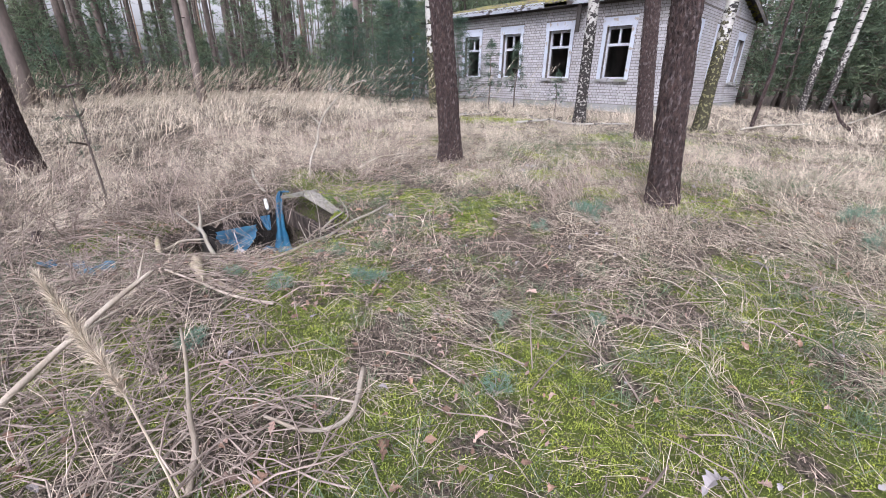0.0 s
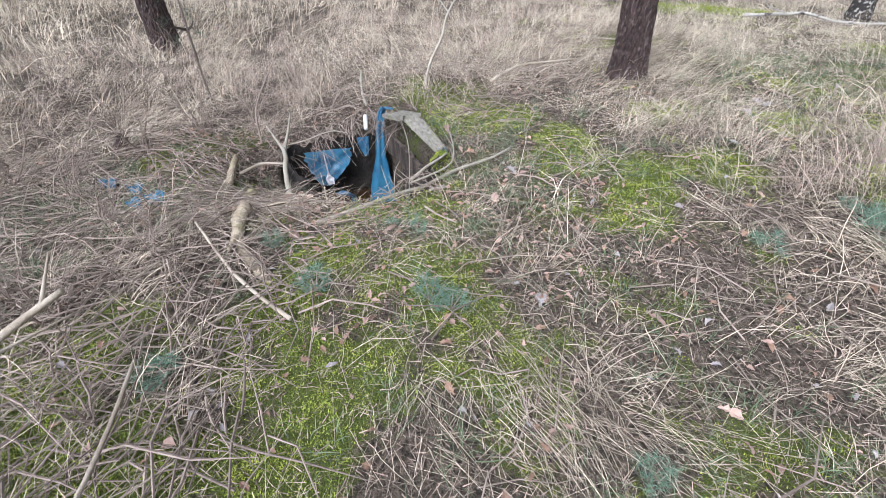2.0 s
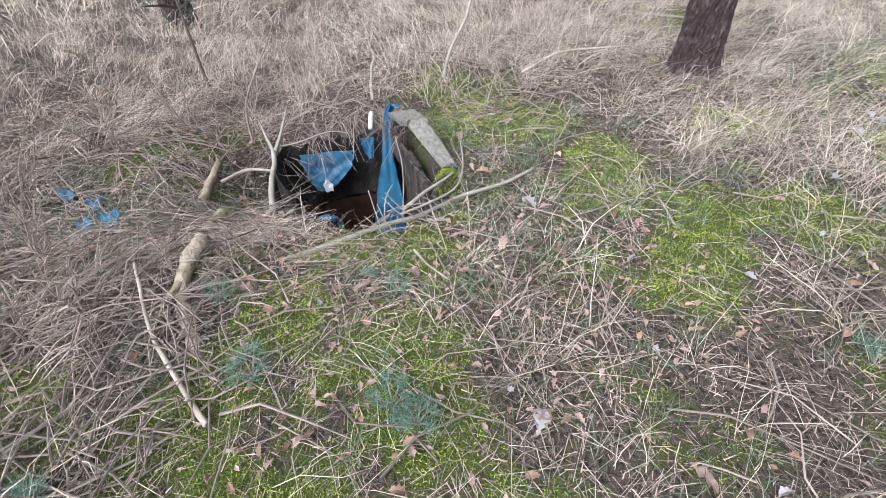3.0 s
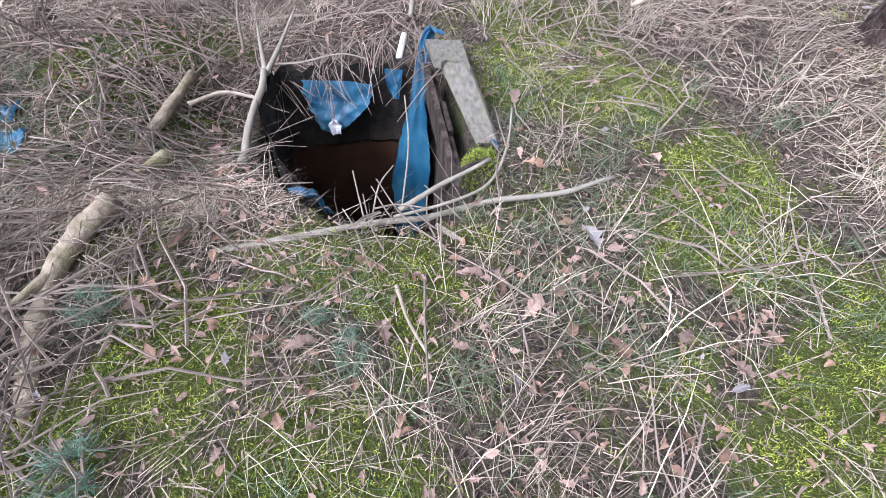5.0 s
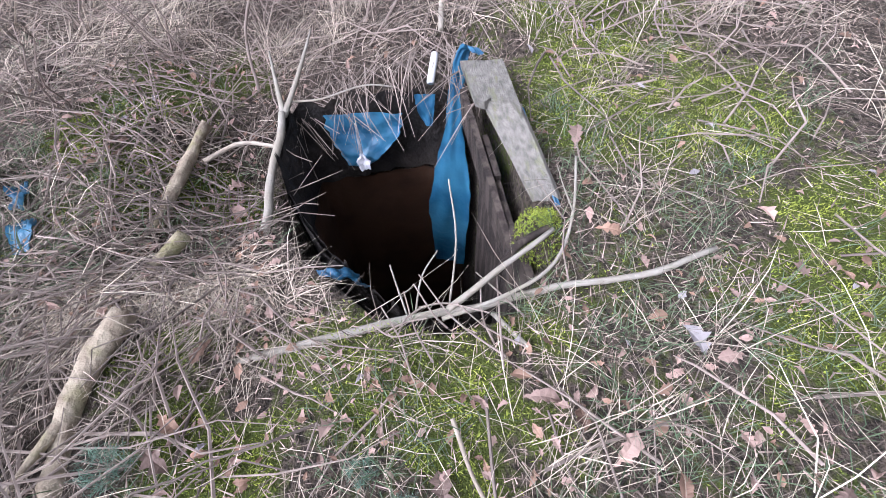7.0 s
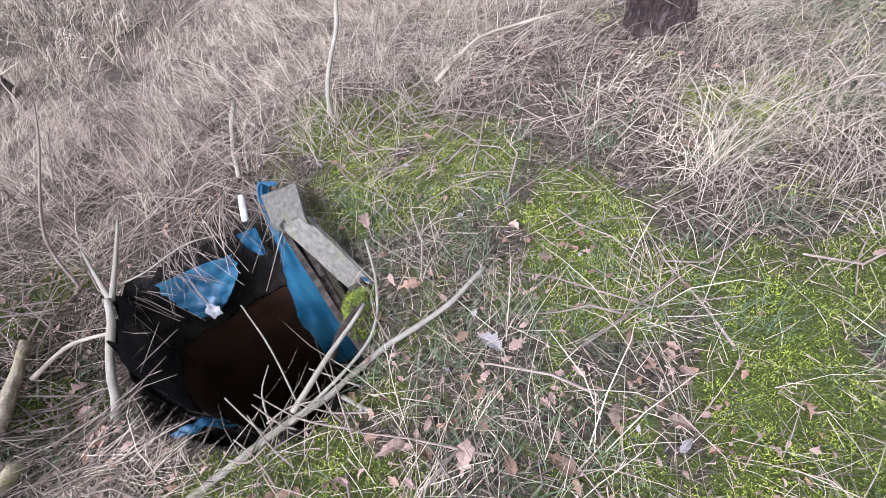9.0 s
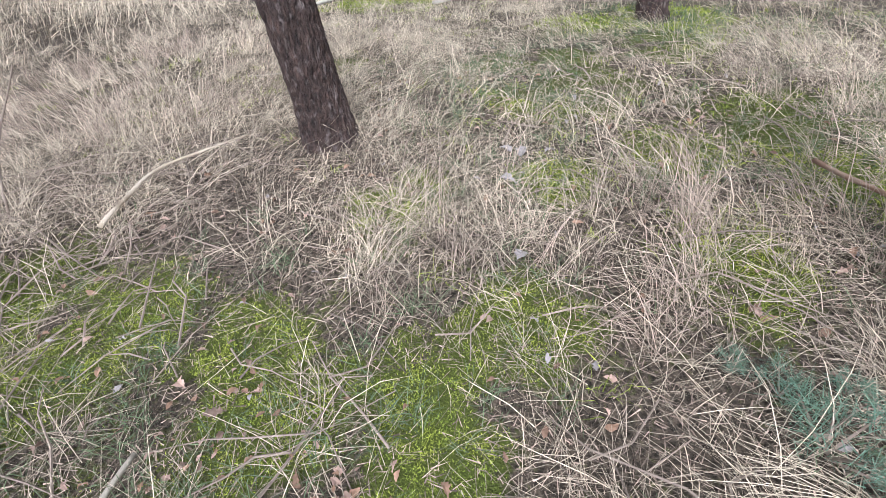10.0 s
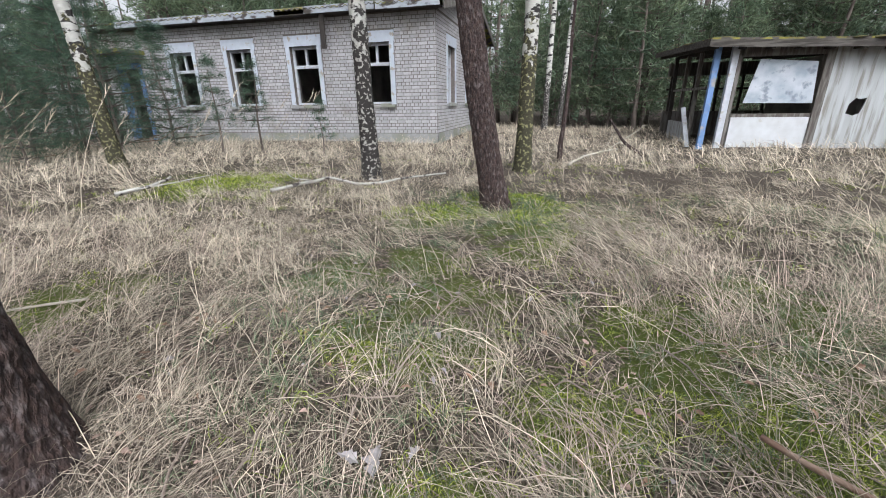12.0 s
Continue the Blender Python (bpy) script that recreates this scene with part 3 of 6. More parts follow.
    # tall plumed grass on the western side
    x, y = scatter(4200, -22, -4.9, -6, 9, lambda x, y: smooth01((-5 - x) / 3) * (0.5 + 0.6 * wave(x, y, 0.9, 3)))
    n = len(x)
    base = np.stack([x, y, lie(x, y)], -1)
    ln = rng.uniform(0.7, 1.45, n)
    az = rng.normal(0.9, 0.35, n)
    lift, bend = rng.uniform(1.2, 1.5, n), rng.uniform(0.3, 1.1, n)
    stems = blades(base, az, ln, lift, bend, np.full(n, 0.006), 4)
    tip = stems[0].reshape(n, 9, 3)[:, 8]
    grass("reed_stalks", "tall bleached reed grass leaning in the wind", STRAW_PALE, [stems])
    k = 12
    pb = np.repeat(tip, k, 0) - np.repeat(stems[0].reshape(n, 9, 3)[:, 8] - stems[0].reshape(n, 9, 3)[:, 6], k, 0) * np.tile(np.arange(k) / k, n)[:, None] * 0.75
    plume = blades(pb, np.repeat(az, k) + rng.normal(0, 0.3, n * k), rng.uniform(0.06, 0.14, n * k), np.repeat(lift - bend * 0.8, k) + rng.normal(0, 0.22, n * k), rng.uniform(0.0, 0.5, n * k), rng.uniform(0.004, 0.009, n * k), 2)
    grass("reed_plumes", "feathery pale seed plumes of the reed grass", STRAW_PALE, [plume])


# ---- the brick house ----
HX, HY, EAVE, BACK, RIDGE = -5.53, 16.17, 3.9, 25.4, 5.0
LEFT = -17.9
FRONT_WINDOWS = [(-14.5, 1.2), (-12.18, 1.22), (-9.82, 1.24), (-7.42, 1.2)]
SIDE_WINDOWS = [(18.0, 1.3), (20.9, 1.3), (24.0, 1.3)]
SILL, HEAD = 1.38, 3.1
OPEN_F = [(c - w / 2 + 0.14, c + w / 2 - 0.14, SILL, HEAD) for c, w in FRONT_WINDOWS] + [(-17.3, -16.38, 0.3, 2.75)]
OPEN_S = [(c - w / 2 + 0.14, c + w / 2 - 0.14, SILL, HEAD) for c, w in SIDE_WINDOWS]


def wall_with_openings(shape, u0, u1, z0, z1, openings, at, thick, axis):
    """A thick wall along one axis, cut into blocks round its openings."""
    us = sorted({u0, u1, *[o[0] for o in openings], *[o[1] for o in openings]})
    for a, b in zip(us, us[1:]):
        cuts = [(o[2], o[3]) for o in openings if o[0] <= a + 1e-6 and o[1] >= b - 1e-6]
        zs = [z0] + [z for c in cuts for z in c] + [z1]
        for lo, hi in zip(zs[::2], zs[1::2]):
            if hi - lo > 1e-4:
                if axis == "x":
                    shape.box((a, at, lo), (b, at + thick, hi))
                else:
                    shape.box((at - thick, a, lo), (at, b, hi))


def free_of(u0, u1, z, openings, gap=0.0):
    """The stretches of a course that no opening takes."""
    spans = [(u0, u1)]
    for a, b, lo, hi in openings:
        if lo - 0.02 < z < hi + 0.02:
            spans = [s for p, q in spans for s in ((p, min(q, a)), (max(p, b), q)) if s[1] - s[0] > 0.03]
    return spans


def brick_places(u0, u1, z0, z1, openings):
    """English bond: courses of stretchers and of headers in turn."""
    out, row, z = [], 0, z0
    while z + 0.09 < z1:
        pitch = 0.26 if row % 2 else 0.13
        for p, q in free_of(u0, u1, z + 0.045, openings):
            off = 0.0 if row % 2 else 0.065
            k = math.ceil((p - u1) / pitch) - 2
            while True:
                a, b = u1 + off + k * pitch, u1 + off + (k + 1) * pitch
                if a >= q - 0.02:
                    break
                a, b = max(a, p), min(b, q)
                if b - a > 0.03:
                    out.append((a + 0.008, b - 0.008, z + 0.008, z + 0.09))
                k += 1
        row, z = row + 1, z + 0.098
    return out


def brick_face(a, b, lo, hi, base, axis, sign=1):
    """One brick, standing 8 mm proud with worn edges."""
    i, d = 0.004, 0.008
    c = [(a, lo, 0), (b, lo, 0), (b, hi, 0), (a, hi, 0), (a + i, lo + i, d), (b - i, lo + i, d), (b - i, hi - i, d), (a + i, hi - i, d)]
    v = [(u, base - w, z) for u, z, w in c] if axis == "x" else [(base + w, u, z) for u, z, w in c]
    return v, [(0, 1, 5, 4), (1, 2, 6, 5), (2, 3, 7, 6), (3, 0, 4, 7), (4, 5, 6, 7)]


house = thing("brick_house", "abandoned single-storey house of whitish sand-lime brick, burnt windows, mossy roof", "house")
ws = Shape()
wall_with_openings(ws, LEFT, HX, 0.0, EAVE, OPEN_F, HY, 0.4, "x")
wall_with_openings(ws, HY + 0.4, BACK, 0.0, EAVE, OPEN_S, HX, 0.4, "y")
ws.box((LEFT, BACK, 0), (HX, BACK + 0.4, EAVE))
ws.box((LEFT - 0.4, HY, 0), (LEFT, BACK + 0.4, EAVE))
mid = (HY + BACK + 0.4) / 2
ws.add([(HX, HY, EAVE), (HX, BACK + 0.4, EAVE), (HX, mid, RIDGE - 0.05), (HX - 0.4, HY, EAVE), (HX - 0.4, BACK + 0.4, EAVE), (HX - 0.4, mid, RIDGE - 0.05)],
       [(0, 1, 2), (3, 5, 4), (0, 2, 5, 3), (1, 4, 5, 2)])
house_wall = part("wall", ws, MORTAR, house, "mortar-jointed masonry wall")
inner = Shape()
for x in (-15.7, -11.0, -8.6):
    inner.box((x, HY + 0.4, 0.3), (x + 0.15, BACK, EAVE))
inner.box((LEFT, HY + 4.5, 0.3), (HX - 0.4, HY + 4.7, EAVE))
part("inner_wall", inner, DARKROOM, house, "dark grey plastered partition walls")
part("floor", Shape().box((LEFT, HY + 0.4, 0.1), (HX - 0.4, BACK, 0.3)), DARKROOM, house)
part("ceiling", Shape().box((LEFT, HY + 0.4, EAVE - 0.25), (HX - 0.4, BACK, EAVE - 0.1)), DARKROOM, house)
pl = Shape()
pl.box((LEFT, HY - 0.03, -0.2), (-17.3, HY - 0.001, 0.5)).box((-16.38, HY - 0.03, -0.2), (HX + 0.03, HY - 0.001, 0.5)).box((HX + 0.001, HY - 0.03, -0.2), (HX + 0.03, BACK + 0.4, 0.5))
part("plinth", pl, PLINTH, house, "grey cement-rendered plinth")


def corrugated(x0, x1, ya, za, yb, zb, thick=0.02):
    s = Shape()
    xs = np.arange(x0, x1, 0.045)
    rows = []
    for dz in (0.0, -thick):
        for y, z in ((ya, za), (yb, zb)):
            rows.append([(x, y, z + dz + 0.025 * math.sin(x / 0.18 * 2 * math.pi)) for x in xs])
    n = len(xs)
    v = [p for r in rows for p in r]
    f = []
    for i in range(n - 1):
        f += [(i, i + 1, n + i + 1, n + i), (2 * n + i, 3 * n + i, 3 * n + i + 1, 2 * n + i + 1), (i, 2 * n + i, 2 * n + i + 1, i + 1)]
    return s.add(v, f)


slope = (RIDGE - EAVE) / (mid - HY)
roof = part("roof", corrugated(LEFT - 0.3, HX + 0.35, HY - 0.45, EAVE + 0.22 - 0.45 * slope, mid, RIDGE + 0.22), ROOFING, house, "mossy corrugated cement sheets", True)
part("back_slope", corrugated(LEFT - 0.3, HX + 0.35, mid, RIDGE + 0.22, BACK + 0.85, EAVE + 0.22 - 0.45 * slope), ROOFING, roof, "", True)
for k, (a, b) in enumerate(((-16.5, -13.2), (-13.15, -10.4), (-9.4, -7.2), (-7.15, -5.3))):
    part("fascia_board", Shape().box((a, HY - 0.44, EAVE - 0.02 - 0.02 * (k % 2)), (b, HY - 0.405, EAVE + 0.17)), FASCIA, house, "peeling white fascia board")
part("soffit", Shape().box((LEFT, HY - 0.4, EAVE - 0.03), (HX + 0.2, HY - 0.002, EAVE + 0.0)), DARKWOOD, house, "dark eaves boarding")
barge = Shape()
m_b = pose(HX + 0.33, HY - 0.45, EAVE - 0.15, math.degrees(math.atan(slope)), 0, 0)
barge.box((0, 0, 0), (0.03, math.hypot(mid - HY + 0.45, RIDGE - EAVE + 0.4), 0.2), m_b)
part("barge_board", barge, OLDWOOD, house)
bb2 = Shape().box((0, 0, 0), (0.03, math.hypot(mid - HY + 0.45, RIDGE - EAVE + 0.4), 0.2), pose(HX + 0.36, BACK + 0.85, EAVE - 0.15, math.degrees(math.atan(slope)), 0, 180))
part("barge_board", bb2, OLDWOOD, house)
part("hanging_board", Shape().box((-8.98, HY - 0.36, 2.95), (-8.82, HY - 0.32, 4.05), None), DARKWOOD, house, "charred plank hanging from the eaves")


def house_window(c, w, axis):
    """Whitewashed surround, crumbling sill, timber frame with a transom and two upper panes' bars; the glass is gone."""
    def bx(s, u0, u1, d0, d1, z0, z1):
        if axis == "x":
            s.box((u0, HY - d1, z0), (u1, HY - d0, z1))
        else:
            s.box((HX + d0, u0, z0), (HX + d1, u1, z1))
    win = part("window", Shape(), FRAMEWHITE, house)
    a, b = c - w / 2, c + w / 2
    s = Shape()
    bx(s, a, a + 0.14, 0.001, 0.03, SILL - 0.02, HEAD)
    bx(s, b - 0.14, b, 0.001, 0.03, SILL - 0.02, HEAD)
    bx(s, a - 0.02, b + 0.02, 0.001, 0.034, HEAD, HEAD + 0.3)
    part("surround", s, PLASTER, win, "flaking whitewashed window surround")
    s = Shape()
    for k in range(5):
        u = a + (b - a) * k / 5
        bx(s, u, u + (b - a) / 5 - 0.01, -0.2, 0.06 + 0.03 * ((k * 7 + int(c * 10)) % 3), SILL - 0.1, SILL - 0.02 + 0.03 * ((k * 5 + int(c * 3)) % 2))
    part("sill", s, PLINTH, win, "broken stone window sill")
    ia, ib, d0, d1 = a + 0.142, b - 0.142, -0.2, -0.13
    s = Shape()
    bx(s, ia, ia + 0.07, d0, d1, SILL, HEAD)
    bx(s, ib - 0.07, ib, d0, d1, SILL, HEAD)
    bx(s, ia + 0.07, ib - 0.07, d0, d1, HEAD - 0.08, HEAD)
    bx(s, ia + 0.07, ib - 0.07, d0, d1, SILL, SILL + 0.06)
    bx(s, ia + 0.07, ib - 0.07, d0 - 0.004, d1 + 0.02, 2.47, 2.56)
    part("frame", s, FRAMEWHITE, win, "bare white-painted window frame without glass")
    s = Shape()
    m = (ia + ib) / 2
    bx(s, m - 0.035, m + 0.035, d0 + 0.003, d1 + 0.004, 2.56, HEAD - 0.08)
    part("mullion", s, FRAMEWHITE, win)


for c, w in FRONT_WINDOWS:
    house_window(c, w, "x")
for c, w in SIDE_WINDOWS:
    house_window(c, w, "y")
ds = Shape()
ds.box((-17.38, HY - 0.05, 0.25), (-17.24, HY + 0.2, 2.85)).box((-16.44, HY - 0.05, 0.25), (-16.3, HY + 0.2, 2.85)).box((-17.24, HY - 0.05, 2.68), (-16.44, HY + 0.2, 2.85))
doorway = part("doorway", ds, BLUEPAINT, house, "blue-painted timber door frame, door missing")
part("door_canopy", Shape().box((-18.0, HY - 0.9, 3.1), (-16.0, HY - 0.01, 3.22)).box((-18.0, HY - 0.9, 2.95), (-17.9, HY - 0.8, 3.1)), ROOFING, house, "sagging dark mossy door canopy")
part("canopy_post", Shape().tube([(-17.9, HY - 0.85, 0.1), (-17.85, HY - 0.85, 2.98)], [0.06, 0.06], 6), BLUEPAINT, house)

wing = thing("brick_wing", "lower brick wing with a sagging dark roof behind young pines", "house")
ws = Shape().box((-31, HY + 1.5, 0), (-18.4, HY + 1.9, 3.6)).box((-31.4, HY + 1.5, 0), (-31, HY + 9, 3.6)).box((-31, HY + 8.6, 0), (-18.4, HY + 9, 3.6))
part("wall", ws, BRICK_FAR, wing)
part("roof", corrugated(-31.8, -18.0, HY + 0.9, 3.6, HY + 9.4, 4.5), ROOFING, wing, "dark collapsed roofing sheets", True)
# Thin dark panels on the uncut wall stand in for unlit window openings.
for x in (-28, -24.5, -21):
    part("window", Shape().box((x, HY + 1.47, 1.4), (x + 1, HY + 1.499, 3.0)), DARKWOOD, wing, "dark panel painted as the unlit inside of a window")

# ---- the timber shed ----
SY = 15.3
shed = thing("timber_shed", "derelict whitewashed timber shed with open porch and mossy roof", "shed")
m_r = pose(1.15, SY - 0.35, 2.56, 2.5, 2.2, 0)
part("roof", Shape().box((0, 0, 0), (8.2, 5.6, 0.09), m_r), ROOFING, shed, "sagging mossy felt roof")
part("fascia_board", Shape().box((0, -0.03, -0.1), (8.2, -0.002, 0.05), m_r), ROOFEDGE, shed, "weathered grey eaves board")
part("side_fascia", Shape().box((-0.03, -0.03, -0.08), (-0.002, 5.6, 0.07), m_r), ROOFEDGE, shed)
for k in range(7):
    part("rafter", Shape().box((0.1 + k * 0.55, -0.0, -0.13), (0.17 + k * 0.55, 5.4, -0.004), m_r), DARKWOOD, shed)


def post(x0, y0, z0, x1, y1, z1, w, mat_, label=""):
    s = Shape()
    d = w / 2
    s.add([(x0 - d, y0 - d, z0), (x0 + d, y0 - d, z0), (x0 + d, y0 + d, z0), (x0 - d, y0 + d, z0), (x1 - d, y1 - d, z1), (x1 + d, y1 - d, z1), (x1 + d, y1 + d, z1), (x1 - d, y1 + d, z1)],
          [(0, 3, 2, 1), (4, 5, 6, 7), (0, 1, 5, 4), (1, 2, 6, 5), (2, 3, 7, 6), (3, 0, 4, 7)])
    return part("post", s, mat_, shed, label)


post(1.76, SY, 0.1, 1.78, SY, 2.5, 0.13, FRAMEWHITE, "corner post with flaking white paint")
post(1.86, SY + 0.02, 0.1, 1.9, SY + 0.02, 2.48, 0.1, OLDWOOD)
post(1.36, SY - 0.1, 0.05, 1.44, SY + 0.05, 2.52, 0.12, BLUEPAINT, "leaning blue-painted porch post")
post(1.5, SY + 1.4, 0.1, 1.5, SY + 1.4, 2.5, 0.09, OLDWOOD)
post(1.5, SY + 2.7, 0.1, 1.55, SY + 2.7, 2.55, 0.09, OLDWOOD)
post(1.5, SY + 3.6, 0.1, 1.45, SY + 3.6, 2.6, 0.1, DARKWOOD)
post(3.62, SY + 0.02, 0.1, 3.62, SY + 0.02, 2.44, 0.16, OLDWOOD)
for a, b, lo, hi, mm, nm, lab in ((1.95, 3.54, 0.1, 0.95, SHEDWHITE, "parapet", "white-painted boarded parapet"), (1.9, 3.56, 0.95, 1.03, OLDWOOD, "rail", "grey timber sill rail"),
                                  (1.9, 3.56, 2.26, 2.46, OLDWOOD, "lintel", "weathered boarded lintel")):
    part(nm, Shape().box((a, SY - 0.03, lo), (b, SY + 0.05, hi)), mm, shed, lab)
ps = Shape().add([(2.12, SY - 0.06, 1.27), (3.5, SY - 0.045, 1.25), (3.42, SY - 0.04, 2.12), (2.3, SY - 0.05, 2.2), (2.12, SY - 0.045, 1.27), (3.5, SY - 0.03, 1.25), (3.42, SY - 0.025, 2.12), (2.3, SY - 0.035, 2.2)],
                 [(0, 1, 2, 3), (7, 6, 5, 4), (0, 4, 5, 1), (1, 5, 6, 2), (2, 6, 7, 3), (3, 7, 4, 0)])
part("loose_panel", ps, SHEDPANEL, shed, "crooked stained white board over the opening")
part("porch_rail", Shape().box((1.46, SY + 0.6, 1.6), (1.52, SY + 3.6, 1.66)), OLDWOOD, shed)
part("side_parapet", Shape().box((1.46, SY + 1.5, 0.1), (1.53, SY + 3.6, 0.75)), SHEDWALL, shed)
part("fallen_plank", Shape().box((0, 0, 0), (0.1, 0.04, 1.1), pose(1.25, SY + 0.5, 0.1, 0, -14, 0)), FRAMEWHITE, shed)
bk = Shape().box((1.5, SY + 4.6, 0.1), (9, SY + 4.75, 1.0)).box((1.5, SY + 4.6, 2.1), (9, SY + 4.75, 2.5))
part("back_wall", bk, OLDWOOD, shed)
for x in (1.6, 2.3, 3.0, 3.7, 4.4):
    part("glazing_bar", Shape().box((x, SY + 4.62, 1.0), (x + 0.06, SY + 4.7, 2.1)), DARKWOOD, shed)
part("glazing_rail", Shape().box((1.5, SY + 4.6, 1.66), (4.6, SY + 4.72, 1.72)), DARKWOOD, shed)
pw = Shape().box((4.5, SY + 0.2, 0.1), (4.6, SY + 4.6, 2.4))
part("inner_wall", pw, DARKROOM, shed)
hole = [(4.2, 1.02), (4.22, 1.22), (4.33, 1.36), (4.36, 1.32), (4.52, 1.34), (4.49, 1.16), (4.46, 1.02), (4.35, 0.97)]
outer = [(3.72, 0.1), (3.72, 1.2), (3.72, 2.45), (4.3, 2.45), (9.2, 2.3), (9.2, 1.2), (9.2, 0.1), (4.4, 0.1)]
hs = Shape()
hs.add([(x, SY - 0.01, z) for x, z in outer + hole], [(i, (i + 1) % 8, 8 + (i + 1) % 8, 8 + i) for i in range(8)])
hs.add([(x, SY + 0.02, z) for x, z in outer + hole], [(8 + i, 8 + (i + 1) % 8, (i + 1) % 8, i) for i in range(8)])
hs.add([(x, y, z) for y in (SY - 0.01, SY + 0.02) for x, z in hole], [(i, (i + 1) % 8, 8 + (i + 1) % 8, 8 + i) for i in range(8)])
part("wall", hs, SHEDWALL, shed, "streaked whitewashed wall with a jagged hole")
part("end_wall", Shape().box((9.1, SY + 0.03, 0.1), (9.2, SY + 4.6, 2.4)), SHEDWALL, shed)


# ---- trees ----
def bark_trunk(h, r0, r1, lean=(0.0, 0.0), sides=72, fine=3.4, depth=0.016, seed=0, f=42.0, flare=0.3, dz=0.032):
    """A trunk with plated bark, a flared foot, and a slight bow."""
    zs = np.concatenate([np.arange(-0.15, fine, dz), np.linspace(fine, h, 14)])
    s = Shape()
    v = []
    for z in zs:
        t = max(z, 0) / h
        r = r0 + (r1 - r0) * t + r0 * flare * math.exp(-max(z, 0) / 0.16)
        cx, cy = lean[0] * z + 0.012 * math.sin(z * 1.7 + seed), lean[1] * z + 0.012 * math.cos(z * 1.3 + seed)
        for k in range(sides):
            a = 2 * math.pi * k / sides
            c, sn = math.cos(a), math.sin(a)
            p = Vector((c * r * f, sn * r * f, z * f * 0.33 + seed * 7))
            n1 = abs(noise.noise(p)) * 3.2
            n2 = noise.noise(p * 2.7)
            rr = r + depth * (min(n1, 1.0) - 1.0) + depth * 0.3 * n2 + r * 0.06 * noise.noise(Vector((c, sn, z * 0.8 + seed)))
            v.append((cx + c * rr, cy + sn * rr, z))
    n = sides
    s.add(v, [(i * n + k, i * n + (k + 1) % n, (i + 1) * n + (k + 1) % n, (i + 1) * n + k) for i in range(len(zs) - 1) for k in range(n)])
    return s


def needle_tufts(rg, centres, dirs, count, length, width):
    """Brushes of needles: thin triangles that fan out round each shoot."""
    n = len(centres) * count
    c = np.repeat(centres, count, 0) + rg.normal(0, length * 0.25, (n, 3))
    d = np.repeat(dirs, count, 0) * 0.7 + rg.normal(0, 0.75, (n, 3))
    d /= np.linalg.norm(d, axis=1, keepdims=True) + 1e-9
    s = np.cross(d, rg.normal(0, 1, (n, 3)))
    s /= np.linalg.norm(s, axis=1, keepdims=True) + 1e-9
    L = (length * rg.uniform(0.6, 1.3, n))[:, None]
    v = np.stack([c - s * width / 2, c + s * width / 2, c + d * L], 1).reshape(-1, 3)
    return v, np.arange(n * 3).reshape(-1, 3)


def tufted(name, v, t, material, parent):
    ob = new(name, sheet(name, v, np.zeros((0, 4), int), t, material))
    ob.parent = parent
    return tagged(ob, kind="stuff")


def young_pine(label, h, spread, whorls, per, tufts, count, nl, nw, seed, bare=0.15, mat_=None, group="", stem_r=0.012):
    """A small pine: stem, tiers of limbs that rise at the tips, brushes of needles along them."""
    rg = np.random.default_rng(seed)
    tree = thing("young_pine", label, "tree", group=group)
    stem = smooth_line([(0, 0, -0.1), (0.02 * h, 0, 0.35 * h), (-0.01 * h, 0.015 * h, 0.7 * h), (0, 0, h)], 5)
    part("trunk", Shape().tube(stem, list(np.linspace(stem_r * h + 0.004, 0.003, len(stem))), 6), BARK_FAR, tree, "", True)
    limbs, cs, dsx = Shape(), [], []
    for w in range(whorls):
        f = bare + (1 - bare) * (w + 0.5) / whorls
        z = f * h
        L = spread * (1 - f) ** 0.75 * 1.15 + 0.1 * spread
        a0 = rg.uniform(0, 6.28)
        for k in range(per):
            a = a0 + k * 6.283 / per + rg.normal(0, 0.25)
            l = L * rg.uniform(0.55, 1.15)
            o = Vector((math.cos(a), math.sin(a), 0))
            p0 = Vector((0.01 * h, 0, z))
            p1 = p0 + o * l * 0.5 + Vector((0, 0, l * rg.uniform(-0.02, 0.15)))
            p2 = p0 + o * l + Vector((0, 0, l * rg.uniform(0.0, 0.4)))
            limbs.tube([p0, p1, p2], [0.012 + 0.004 * l, 0.009, 0.004], 3, cap=False)
            for j in range(tufts):
                u = 0.2 + 0.85 * (j + rg.random()) / tufts
                q = p0.lerp(p1, u * 2) if u < 0.5 else p1.lerp(p2, u * 2 - 1)
                q = q + Vector(rg.normal(0, 0.1 * l + 0.02, 3))
                cs.append(q)
                dsx.append((p2 - p0).normalized() + Vector((0, 0, 0.35)))
    for j in range(4):
        cs.append(Vector((0, 0, h * (0.93 + 0.025 * j)))), dsx.append(Vector((0, 0, 1)))
    tagged(part("branchwork", limbs, BARK_FAR, tree), kind="stuff")
    v, t = needle_tufts(rg, np.array([tuple(c) for c in cs]), np.array([tuple(c) for c in dsx]), count, nl, nw)
    tufted("crown", v, t, mat_ or NEEDLE, tree)
    return tree


